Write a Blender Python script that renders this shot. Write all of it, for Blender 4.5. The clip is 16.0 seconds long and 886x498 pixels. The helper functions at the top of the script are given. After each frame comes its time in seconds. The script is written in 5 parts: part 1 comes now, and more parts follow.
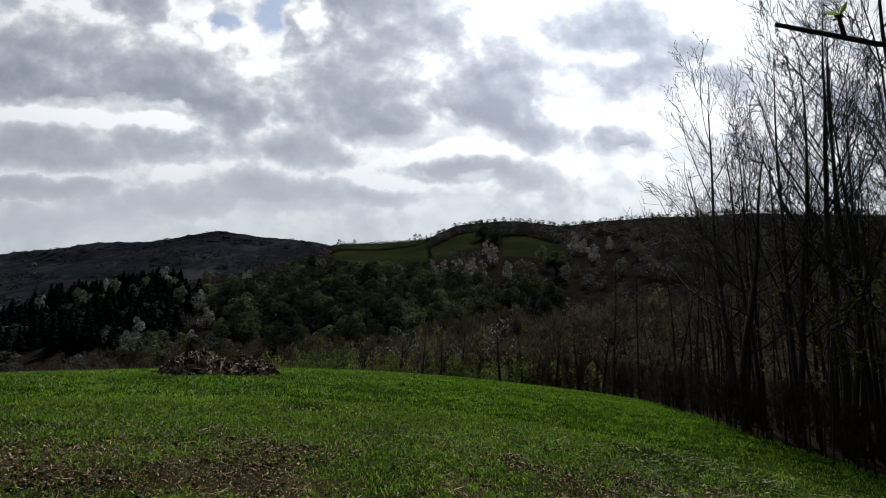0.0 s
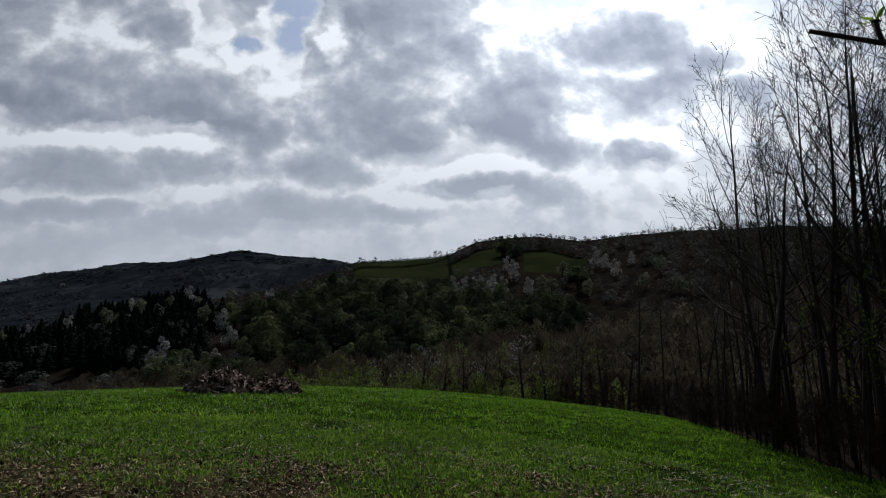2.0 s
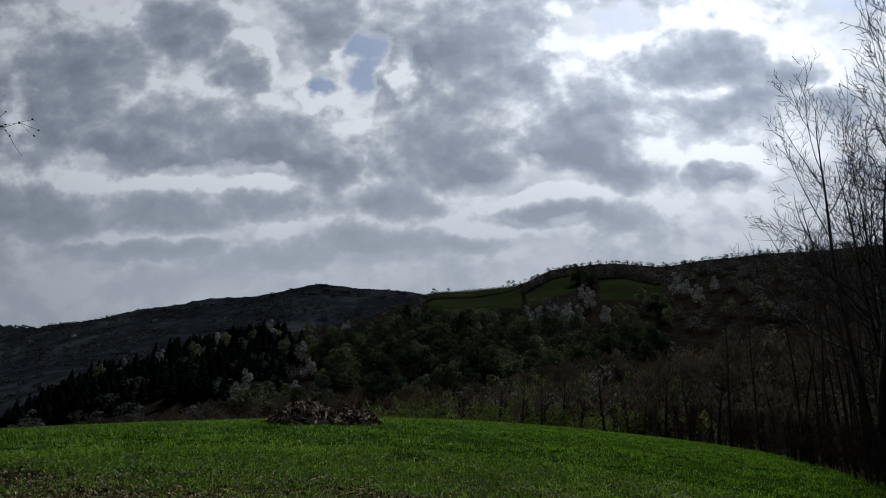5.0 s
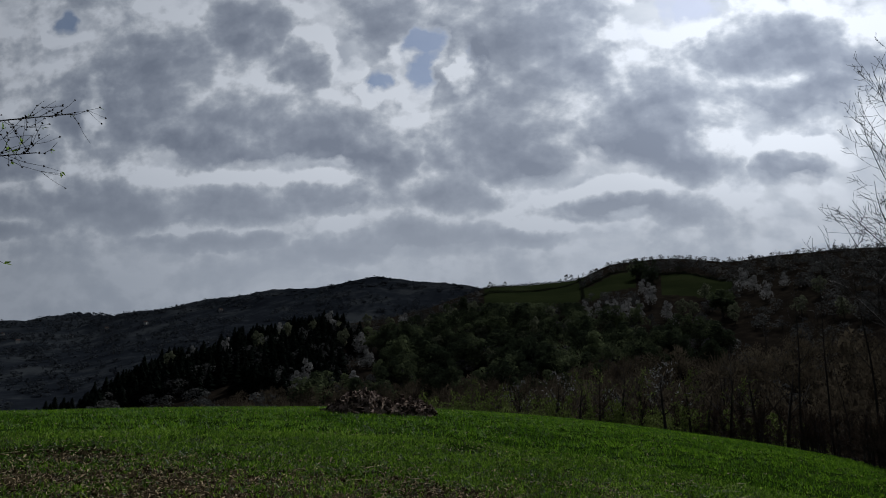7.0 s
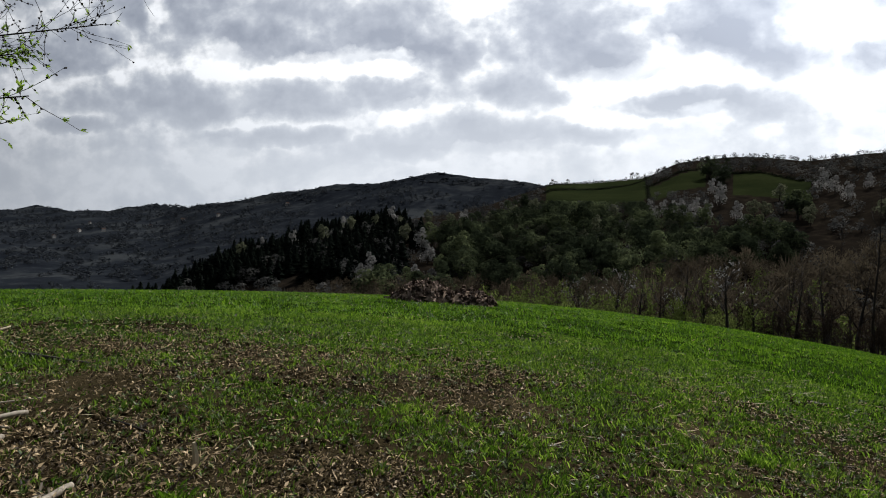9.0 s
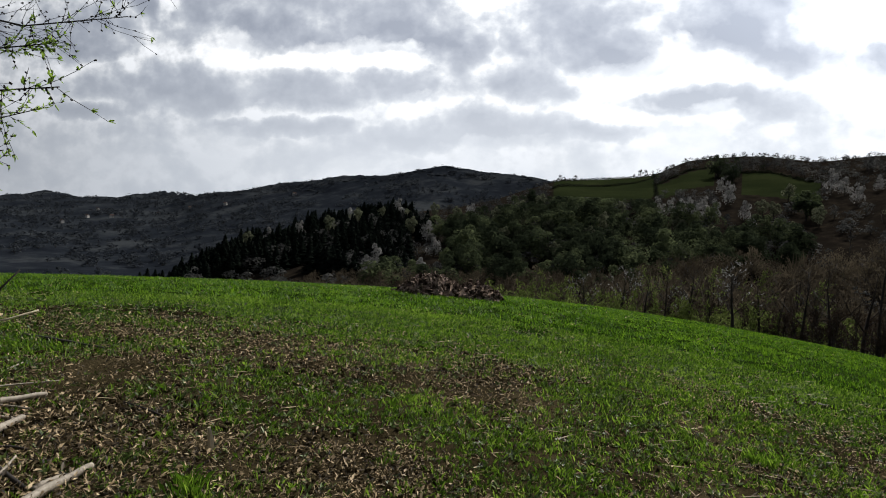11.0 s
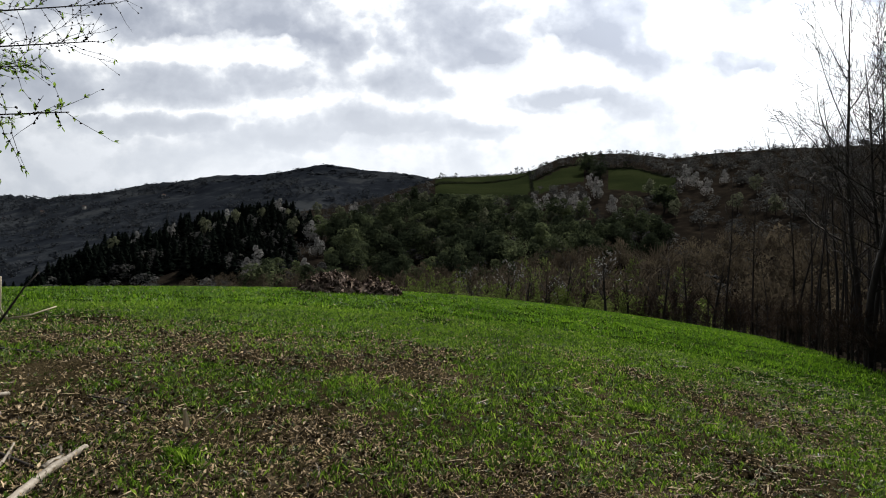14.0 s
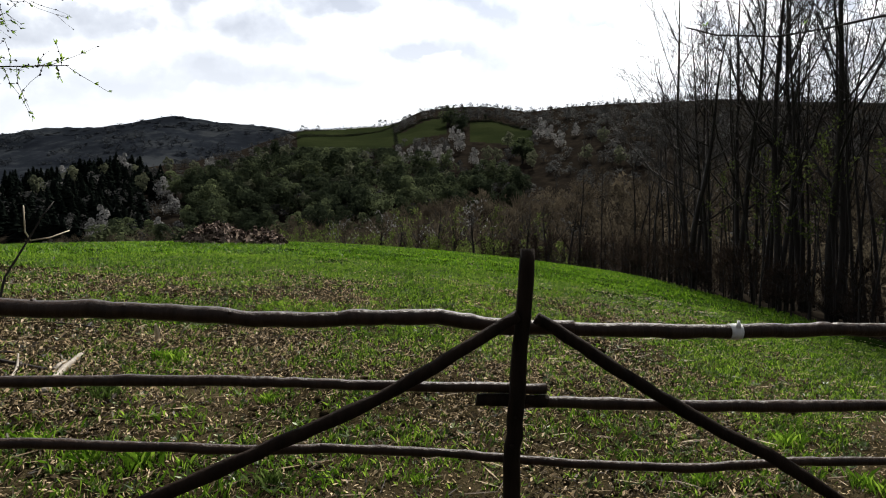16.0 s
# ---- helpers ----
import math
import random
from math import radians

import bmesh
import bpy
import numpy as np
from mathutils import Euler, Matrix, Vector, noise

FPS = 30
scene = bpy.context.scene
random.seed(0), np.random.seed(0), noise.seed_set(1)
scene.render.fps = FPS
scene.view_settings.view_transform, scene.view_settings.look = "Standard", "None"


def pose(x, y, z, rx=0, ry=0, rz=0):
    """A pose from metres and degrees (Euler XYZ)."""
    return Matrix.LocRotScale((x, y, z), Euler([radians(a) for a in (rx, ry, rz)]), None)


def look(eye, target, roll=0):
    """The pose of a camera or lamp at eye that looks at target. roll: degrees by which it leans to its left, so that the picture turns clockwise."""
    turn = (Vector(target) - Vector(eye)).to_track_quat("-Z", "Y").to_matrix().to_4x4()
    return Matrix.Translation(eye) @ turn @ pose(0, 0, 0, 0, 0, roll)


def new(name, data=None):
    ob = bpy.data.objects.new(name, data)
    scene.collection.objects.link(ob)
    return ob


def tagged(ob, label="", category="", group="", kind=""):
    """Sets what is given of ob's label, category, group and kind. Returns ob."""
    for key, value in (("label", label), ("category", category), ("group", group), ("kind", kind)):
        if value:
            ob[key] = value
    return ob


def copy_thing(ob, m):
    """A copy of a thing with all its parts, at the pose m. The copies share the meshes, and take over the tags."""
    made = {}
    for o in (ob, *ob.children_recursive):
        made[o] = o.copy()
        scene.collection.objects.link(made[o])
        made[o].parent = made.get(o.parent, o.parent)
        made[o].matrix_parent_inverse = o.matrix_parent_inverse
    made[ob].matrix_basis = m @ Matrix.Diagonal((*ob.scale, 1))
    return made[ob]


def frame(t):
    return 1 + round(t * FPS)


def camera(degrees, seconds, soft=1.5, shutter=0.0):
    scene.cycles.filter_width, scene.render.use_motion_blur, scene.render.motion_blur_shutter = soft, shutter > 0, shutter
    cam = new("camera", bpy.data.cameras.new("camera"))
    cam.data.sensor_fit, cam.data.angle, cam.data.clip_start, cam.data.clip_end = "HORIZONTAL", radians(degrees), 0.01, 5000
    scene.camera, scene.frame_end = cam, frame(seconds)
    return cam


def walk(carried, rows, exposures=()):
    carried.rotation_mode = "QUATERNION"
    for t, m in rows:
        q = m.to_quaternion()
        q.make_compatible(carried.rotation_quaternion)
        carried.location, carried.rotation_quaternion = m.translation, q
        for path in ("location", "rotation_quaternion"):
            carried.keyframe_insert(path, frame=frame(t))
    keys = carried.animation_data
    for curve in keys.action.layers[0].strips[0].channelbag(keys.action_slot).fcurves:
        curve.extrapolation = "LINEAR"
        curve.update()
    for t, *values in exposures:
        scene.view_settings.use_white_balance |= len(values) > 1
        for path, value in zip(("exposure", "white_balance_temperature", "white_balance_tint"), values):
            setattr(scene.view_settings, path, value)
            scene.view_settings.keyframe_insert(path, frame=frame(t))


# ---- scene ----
cam = camera(70.1, 16.0, soft=1.0)
# seconds, eye, a point ten metres ahead, roll
PATH = [
    (0, (0.002, 0.004, 2.128), (3.321, 9.368, 3.271), 0.00),
    (0.5, (0.004, 0.012, 2.130), (3.256, 9.382, 3.404), -0.36),
    (1, (0.001, -0.001, 2.128), (3.253, 9.362, 3.451), -0.42),
    (1.5, (0.000, 0.012, 2.129), (3.132, 9.409, 3.498), -0.35),
    (2, (-0.008, 0.018, 2.127), (2.994, 9.452, 3.533), -0.44),
    (2.5, (-0.021, 0.019, 2.130), (2.805, 9.496, 3.616), -0.48),
    (3, (-0.025, 0.015, 2.137), (2.624, 9.535, 3.669), -0.47),
    (3.5, (-0.038, 0.019, 2.135), (2.270, 9.629, 3.656), -0.61),
    (4, (-0.038, 0.012, 2.143), (2.227, 9.614, 3.775), -0.72),
    (4.5, (-0.055, -0.012, 2.153), (2.002, 9.609, 3.940), -0.63),
    (4.7, (-0.070, 0.001, 2.138), (1.925, 9.622, 3.993), -0.76),
    (6.8, (-0.037, 0.137, 2.105), (0.999, 9.888, 4.066), 0.53),
    (7, (-0.053, 0.157, 2.099), (0.943, 9.945, 3.887), 0.48),
    (7.5, (-0.062, 0.199, 2.066), (0.649, 10.091, 3.349), 0.44),
    (8, (-0.079, 0.205, 2.036), (0.467, 10.166, 2.727), 0.70),
    (8.5, (-0.077, 0.268, 2.005), (0.265, 10.257, 2.322), 0.98),
    (9, (-0.090, 0.274, 1.989), (-0.006, 10.273, 2.135), 1.83),
    (9.5, (-0.095, 0.262, 1.981), (-0.023, 10.260, 2.116), 2.42),
    (10, (-0.096, 0.254, 1.972), (-0.186, 10.253, 1.960), 2.84),
    (10.2, (-0.132, 0.268, 1.998), (-0.161, 10.268, 1.930), 3.34),
    (12.3, (-0.150, -0.109, 1.936), (-0.229, 9.888, 2.192), 1.79),
    (12.5, (-0.167, -0.158, 1.910), (-0.665, 9.828, 2.074), 2.05),
    (13, (-0.283, -0.247, 1.898), (-1.338, 9.697, 1.973), 3.43),
    (13.5, (-0.472, -0.402, 1.909), (-0.083, 9.587, 2.141), 0.57),
    (14, (-0.633, -0.626, 1.940), (1.187, 9.207, 2.018), 1.20),
    (14.5, (-0.755, -0.914, 1.870), (1.945, 8.714, 1.891), 0.76),
    (15, (-0.934, -1.162, 1.810), (1.717, 8.448, 1.014), -0.88),
    (15.5, (-1.202, -1.406, 1.771), (2.047, 8.051, 1.766), 1.73),
    (16, (-1.453, -1.666, 1.727), (2.385, 7.547, 1.091), -0.29),
]
EXPOSURES = [(0, -0.36, 6250, 10), (1.5, -0.58, 6050, 10), (2.5, -0.75, 5950, 10), (4.7, -0.92, 5900, 10), (7, -1.12, 5850, 10), (8, -0.42, 6200, 10), (9, 0.0, 6300, 10), (10, 0.08, 6350, 10),
             (12.5, -0.02, 6350, 10), (13, 0.08, 6400, 10), (14.5, 0.25, 6400, 10), (16, 0.52, 6450, 10)]
walk(cam, [(t, look(eye, target, roll)) for t, eye, target, roll in PATH], EXPOSURES)

# ---- world and sun ----
SUN_AZ, SUN_EL = 38.0, 46.0      # degrees from +y towards +x, and above the horizon
SKY_AZ = 12.0                    # middle of the cloud chart

# cloud bodies: azimuth, elevation, half width, half height in degrees
CLOUDS = [
    (13.8, 28.1, 5.8, 5.1), (12.1, 19.7, 5.3, 2.7), (0.8, 19.1, 3.0, 1.8), (25.9, 21.2, 5.1, 3.7), (34.5, 24.6, 5.1, 2.5), (35.9, 21.3, 4.6, 1.8), (28.3, 18.1, 2.8, 2.3),
    (26.5, 14.0, 2.9, 1.2), (20.2, 14.4, 2.5, 1.0), (14.3, 11.8, 2.8, 0.7), (4.9, 12.1, 4.8, 1.3), (-1.5, 11.0, 3.0, 1.0), (-12.6, 20.1, 5.5, 2.8), (-18.2, 23.7, 4.2, 3.0),
    (-5.6, 20.3, 3.7, 2.1), (-23.2, 20.5, 5.1, 2.8), (-22.4, 12.8, 8.8, 1.7), (-11.7, 13.9, 5.1, 1.5), (0.5, 29.9, 2.8, 2.8)]
SMALL_CLOUDS = [
    (-11.7, 28.3, 3.2, 2.1), (-28.3, 16.1, 4.6, 2.1), (-28.3, 10.2, 3.2, 0.7), (7.8, 15.7, 2.8, 1.7), (41.0, 23.0, 2.3, 1.5), (43.2, 19.6, 1.8, 1.4), (-6.4, 26.2, 2.3, 1.8),
    (35.0, 16.1, 2.3, 1.0), (-3.8, 15.2, 2.8, 1.3), (-13.4, 10.8, 5.1, 0.7), (-36.0, 14.0, 6.0, 2.2), (-40.0, 20.0, 6.0, 3.0), (-34.0, 25.5, 6.0, 2.6), (52.0, 17.0, 4.0, 1.8)]
# thin, bright gaps between them
BRIGHT = [(-2.9, 27.0, 2.3, 3.2), (23.8, 27.2, 2.1, 3.2), (30.9, 27.5, 2.3, 2.1), (35.2, 23.4, 2.1, 1.3), (39.5, 18.4, 4.2, 2.3), (30.5, 19.0, 1.8, 1.1), (-8.9, 16.8, 4.2, 1.0),
          (-2.8, 17.2, 3.2, 1.0), (15.2, 15.9, 3.2, 0.9), (21.3, 17.0, 2.8, 1.4), (22.6, 13.0, 2.8, 0.7), (-18.5, 16.7, 2.3, 1.8), (-27.4, 21.4, 2.8, 2.3), (38.5, 13.5, 5.0, 2.6), (44.0, 25.0, 4.0, 3.0)]
BLUE = [(4.2, 25.4, 1.3, 2.3), (8.4, 26.4, 0.9, 2.1), (28.1, 28.4, 1.8, 1.8), (-25.6, 25.2, 1.3, 1.2), (-22.7, 20.4, 1.1, 2.4), (0.2, 24.2, 1.0, 0.9), (3.9, 27.7, 1.8, 1.2), (45.4, 26.0, 2.1, 1.0)]


def math_node(tree, op, a, b=None, clamp=False):
    n = tree.nodes.new("ShaderNodeMath")
    n.operation, n.use_clamp = op, clamp
    if op == "MULTIPLY_ADD":
        n.inputs[2].default_value = 0.5
    for i, v in enumerate((a, b)):
        if v is None:
            continue
        if hasattr(v, "is_output"):
            tree.links.new(v, n.inputs[i])
        else:
            n.inputs[i].default_value = v
    return n.outputs[0]


def mix_color(tree, fac, a, b, blend="MIX"):
    n = tree.nodes.new("ShaderNodeMix")
    n.data_type, n.blend_type = "RGBA", blend
    for i, v in ((0, fac), (6, a), (7, b)):
        if hasattr(v, "is_output"):
            tree.links.new(v, n.inputs[i])
        else:
            n.inputs[i].default_value = v
    return n.outputs[2]


def ramp(tree, fac, stops):
    n = tree.nodes.new("ShaderNodeValToRGB")
    while len(n.color_ramp.elements) < len(stops):
        n.color_ramp.elements.new(0.5)
    for e, (pos, col) in zip(n.color_ramp.elements, stops):
        e.position, e.color = pos, (*col, 1) if len(col) == 3 else col
    tree.links.new(fac, n.inputs[0])
    return n.outputs[0]


def noise_node(tree, vector, scale, detail=4.0, rough=0.55, distortion=0.0):
    n = tree.nodes.new("ShaderNodeTexNoise")
    n.inputs["Scale"].default_value, n.inputs["Detail"].default_value = scale, detail
    n.inputs["Roughness"].default_value, n.inputs["Distortion"].default_value = rough, distortion
    if vector is not None:
        tree.links.new(vector, n.inputs["Vector"])
    return n


def dot(tree, vec, axis):
    n = tree.nodes.new("ShaderNodeVectorMath")
    n.operation = "DOT_PRODUCT"
    tree.links.new(vec, n.inputs[0])
    n.inputs[1].default_value = axis
    return n.outputs["Value"]


def build_world():
    world = bpy.data.worlds.new("spring_sky")
    scene.world = world
    world.use_nodes = True
    t = world.node_tree
    t.nodes.clear()
    way = t.nodes.new("ShaderNodeTexCoord").outputs["Generated"]
    a = radians(SKY_AZ)
    ahead = math_node(t, "ADD", math_node(t, "ABSOLUTE", dot(t, way, (math.sin(a), math.cos(a), 0))), 0.04)
    u = math_node(t, "DIVIDE", dot(t, way, (math.cos(a), -math.sin(a), 0)), ahead)
    v = math_node(t, "DIVIDE", dot(t, way, (0, 0, 1)), ahead)
    chart = t.nodes.new("ShaderNodeCombineXYZ")
    t.links.new(u, chart.inputs[0]), t.links.new(v, chart.inputs[1])
    chart = chart.outputs[0]

    def warped(scale, amount, detail):
        n = noise_node(t, chart, scale, detail, 0.6)
        sub = t.nodes.new("ShaderNodeVectorMath")
        sub.operation = "MULTIPLY_ADD"
        t.links.new(n.outputs["Color"], sub.inputs[0])
        sub.inputs[1].default_value = (amount, amount * 0.6, 0)
        t.links.new(chart, sub.inputs[2])
        off = t.nodes.new("ShaderNodeVectorMath")
        off.operation = "SUBTRACT"
        t.links.new(sub.outputs[0], off.inputs[0])
        off.inputs[1].default_value = (amount / 2, amount * 0.3, 0)
        return off.outputs[0]

    def add_vec(a, c, sign="ADD"):
        n = t.nodes.new("ShaderNodeVectorMath")
        n.operation = sign
        t.links.new(a, n.inputs[0])
        if hasattr(c, "is_output"):
            t.links.new(c, n.inputs[1])
        else:
            n.inputs[1].default_value = c
        return n.outputs[0]

    def bodies(places, vec):
        total = None
        for az, el, w, h in places:
            x = math.tan(radians(az - SKY_AZ))
            y = math.tan(radians(el)) / math.cos(radians(az - SKY_AZ))
            m = t.nodes.new("ShaderNodeMapping")
            m.vector_type = "TEXTURE"
            m.inputs["Location"].default_value = (x, y, 0)
            m.inputs["Scale"].default_value = (radians(w) * 1.7, radians(h) * 1.8, 1)
            t.links.new(vec, m.inputs["Vector"])
            g = t.nodes.new("ShaderNodeTexGradient")
            g.gradient_type = "SPHERICAL"
            t.links.new(m.outputs[0], g.inputs[0])
            total = g.outputs["Fac"] if total is None else math_node(t, "MAXIMUM", total, g.outputs["Fac"])
        return ramp(t, total, [(0.0, (0, 0, 0)), (0.30, (0.5, 0.5, 0.5)), (0.75, (1, 1, 1))])

    def lobes(scale, vec):
        """Rounded heads, as on heaped cloud."""
        n = t.nodes.new("ShaderNodeTexVoronoi")
        n.feature, n.normalize = "SMOOTH_F1", True
        n.inputs["Scale"].default_value, n.inputs["Detail"].default_value = scale, 3.0
        n.inputs["Roughness"].default_value, n.inputs["Smoothness"].default_value = 0.5, 0.3
        t.links.new(vec, n.inputs["Vector"])
        return n.outputs["Distance"]

    bend = add_vec(add_vec(warped(6.0, 0.085, 4.0), warped(24.0, 0.045, 5.0)), chart, "SUBTRACT")
    bend = add_vec(bend, chart, "SUBTRACT")

    def on_layer(vec):
        """The chart as a level cloud layer: lower clouds shrink and flatten."""
        sep = t.nodes.new("ShaderNodeSeparateXYZ")
        t.links.new(vec, sep.inputs[0])
        depth = math_node(t, "MAXIMUM", math_node(t, "ADD", sep.outputs[1], 0.38), 0.2)
        com = t.nodes.new("ShaderNodeCombineXYZ")
        t.links.new(math_node(t, "DIVIDE", sep.outputs[0], depth), com.inputs[0])
        t.links.new(math_node(t, "DIVIDE", 0.9, depth), com.inputs[1])
        return com.outputs[0]

    def weigh(total, value, mean, share):
        return math_node(t, "ADD", total, math_node(t, "MULTIPLY", math_node(t, "SUBTRACT", value, mean), share))

    def density(shift):
        at = add_vec(chart, shift)
        bent = add_vec(at, bend)
        flat = t.nodes.new("ShaderNodeVectorMath")
        flat.operation = "MULTIPLY"
        t.links.new(at, flat.inputs[0])
        flat.inputs[1].default_value = (1.0, 1.25, 1.0)
        d = math_node(t, "MULTIPLY", bodies(CLOUDS + SMALL_CLOUDS, bent), 0.46)
        d = weigh(d, noise_node(t, flat.outputs[0], 7.0, 9.0, 0.56, 0.1).outputs["Fac"], 0.5, 1.45)
        d = weigh(d, lobes(19.0, flat.outputs[0]), 0.38, -0.60)
        d = weigh(d, bodies(BRIGHT, bent), 0.0, -0.20)
        d = weigh(d, bodies(BLUE, bent), 0.0, -0.40)
        return math_node(t, "SUBTRACT", d, 0.02)

    dens, sunward = density((0, 0, 0)), density((0.009, 0.020, 0))
    half = math_node(t, "ADD", dens, 0.5)
    # heads turned to the sun are thin and bright, the bellies grey
    lit = math_node(t, "ADD", half, math_node(t, "MULTIPLY", math_node(t, "SUBTRACT", sunward, dens), 1.7))
    heaped = ramp(t, math_node(t, "MULTIPLY", lit, 0.75), [
        (0.27, (1.18, 1.18, 1.18)), (0.36, (0.98, 0.985, 0.99)), (0.43, (0.79, 0.81, 0.835)), (0.53, (0.62, 0.648, 0.695)), (0.67, (0.49, 0.52, 0.58)), (0.92, (0.37, 0.40, 0.465))])
    thin = noise_node(t, on_layer(chart), 6.0, 7.0, 0.55, 0.4).outputs["Fac"]
    veil = ramp(t, thin, [(0.34, (1.0, 1.0, 1.0)), (0.50, (0.85, 0.87, 0.895)), (0.66, (0.66, 0.69, 0.74))])
    sky = t.nodes.new("ShaderNodeTexSky")
    sky.sky_type, sky.sun_disc = "NISHITA", False
    sky.sun_elevation, sky.sun_rotation = radians(SUN_EL), radians(SUN_AZ)
    blue = mix_color(t, 1.0, sky.outputs[0], (0.11, 0.11, 0.11, 1), "MULTIPLY")
    hole = ramp(t, math_node(t, "SUBTRACT", bodies(BLUE, add_vec(chart, bend)), half), [(0.10, (0, 0, 0)), (0.65, (1, 1, 1))])
    veil = mix_color(t, math_node(t, "MULTIPLY", hole, 0.72), veil, blue)
    edge = ramp(t, half, [(0.26, (0, 0, 0)), (0.46, (1, 1, 1))])
    cloud = mix_color(t, edge, veil, heaped)
    # bright haze low over the hills
    low = ramp(t, v, [(0.13, (1, 1, 1)), (0.32, (0, 0, 0))])
    cloud = mix_color(t, math_node(t, "MULTIPLY", low, 0.8), cloud, (0.66, 0.69, 0.73, 1))
    # light of the covered sun on the thin cloud round it
    s_az, s_el = radians(SUN_AZ), radians(SUN_EL - 12)
    near = dot(t, way, (math.sin(s_az) * math.cos(s_el), math.cos(s_az) * math.cos(s_el), math.sin(s_el)))
    glow = ramp(t, near, [(0.80, (0, 0, 0)), (0.92, (0.20, 0.20, 0.20)), (1.0, (1, 1, 1))])
    cloud = mix_color(t, 1.0, cloud, mix_color(t, glow, (1, 1, 1, 1), (1.75, 1.75, 1.74, 1)), "MULTIPLY")
    # heavier, darker overcast behind and overhead
    f_az, f_el = radians(22), radians(12)
    facing = dot(t, way, (math.sin(f_az) * math.cos(f_el), math.cos(f_az) * math.cos(f_el), math.sin(f_el)))
    heavy = ramp(t, math_node(t, "MULTIPLY_ADD", facing, 0.5), [(0.35, (0.13, 0.135, 0.15)), (0.70, (0.36, 0.365, 0.38)), (0.85, (0.72, 0.73, 0.745)), (0.95, (1, 1, 1))])
    cloud = mix_color(t, 1.0, cloud, heavy, "MULTIPLY")
    bg = t.nodes.new("ShaderNodeBackground")
    t.links.new(cloud, bg.inputs["Color"])
    bg.inputs["Strength"].default_value = 1.1
    out = t.nodes.new("ShaderNodeOutputWorld")
    t.links.new(bg.outputs[0], out.inputs["Surface"])


build_world()
sun_data = bpy.data.lights.new("sun", "SUN")
sun_data.energy, sun_data.angle, sun_data.color = 4.5, radians(0.8), (1.0, 0.95, 0.86)
sun = new("sun", sun_data)
_a, _e = radians(SUN_AZ), radians(SUN_EL)
sun.matrix_world = look((60 * math.sin(_a) * math.cos(_e), 60 * math.cos(_a) * math.cos(_e), 60 * math.sin(_e)), (0, 0, 0))


# ---- materials ----
def material(name):
    m = bpy.data.materials.new(name)
    m.use_nodes = True
    t = m.node_tree
    return m, t, t.nodes["Principled BSDF"], t.nodes["Material Output"]


def position(t):
    return t.nodes.new("ShaderNodeNewGeometry").outputs["Position"]


def island(t):
    return t.nodes.new("ShaderNodeNewGeometry").outputs["Random Per Island"]


def bump(t, bsdf, height, strength, distance=0.02):
    b = t.nodes.new("ShaderNodeBump")
    b.inputs["Strength"].default_value, b.inputs["Distance"].default_value = strength, distance
    t.links.new(height, b.inputs["Height"])
    t.links.new(b.outputs[0], bsdf.inputs["Normal"])


def foliage(name, dark, mid, light, patch=0.09, through_light=0.4, rough=0.7, gloss=0.0, vary=0.4):
    """Leaves: colour by leaf and by patch, some light passing through."""
    m, t, p, out = material(name)
    spread = noise_node(t, position(t), patch, 3.0).outputs["Fac"]
    leaf = math_node(t, "ADD", math_node(t, "MULTIPLY", island(t), vary), math_node(t, "MULTIPLY", spread, 1.45 - vary))
    col = ramp(t, math_node(t, "MULTIPLY", leaf, 0.69), [(0.22, dark), (0.5, mid), (0.8, light)])
    t.links.new(col, p.inputs["Base Color"])
    p.inputs["Roughness"].default_value = rough
    p.inputs["Specular IOR Level"].default_value = gloss
    tr = t.nodes.new("ShaderNodeBsdfTranslucent")
    t.links.new(col, tr.inputs["Color"])
    mx = t.nodes.new("ShaderNodeMixShader")
    mx.inputs[0].default_value = through_light
    t.links.new(p.outputs[0], mx.inputs[1]), t.links.new(tr.outputs[0], mx.inputs[2])
    t.links.new(mx.outputs[0], out.inputs["Surface"])
    return m


def bark(name, dark, light, scale=6.0, rough=0.85, gloss=0.3, strength=0.5):
    m, t, p, out = material(name)
    pos = t.nodes.new("ShaderNodeTexCoord").outputs["Object"]
    st = t.nodes.new("ShaderNodeMapping")
    st.inputs["Scale"].default_value = (scale * 3, scale * 3, scale * 0.6)
    t.links.new(pos, st.inputs["Vector"])
    grain = noise_node(t, st.outputs[0], 1.0, 6.0, 0.65).outputs["Fac"]
    stain = noise_node(t, pos, 1.3, 3.0).outputs["Fac"]
    fac = math_node(t, "ADD", math_node(t, "MULTIPLY", grain, 0.65), math_node(t, "MULTIPLY", stain, 0.4))
    t.links.new(ramp(t, fac, [(0.32, dark), (0.72, light)]), p.inputs["Base Color"])
    p.inputs["Roughness"].default_value, p.inputs["Specular IOR Level"].default_value = rough, gloss
    bump(t, p, grain, strength, 0.01)
    return m


def earth(name, stops, scales, rough=0.95, relief=0.4, distance=0.03):
    """Ground: a broad patch colour broken by fine grain."""
    m, t, p, out = material(name)
    pos = position(t)
    broad = noise_node(t, pos, scales[0], 4.0, 0.6).outputs["Fac"]
    fine = noise_node(t, pos, scales[1], 6.0, 0.7).outputs["Fac"]
    fac = math_node(t, "ADD", math_node(t, "MULTIPLY", broad, 0.6), math_node(t, "MULTIPLY", fine, 0.4))
    t.links.new(ramp(t, fac, stops), p.inputs["Base Color"])
    p.inputs["Roughness"].default_value, p.inputs["Specular IOR Level"].default_value = rough, 0.0
    bump(t, p, fine, relief, distance)
    return m


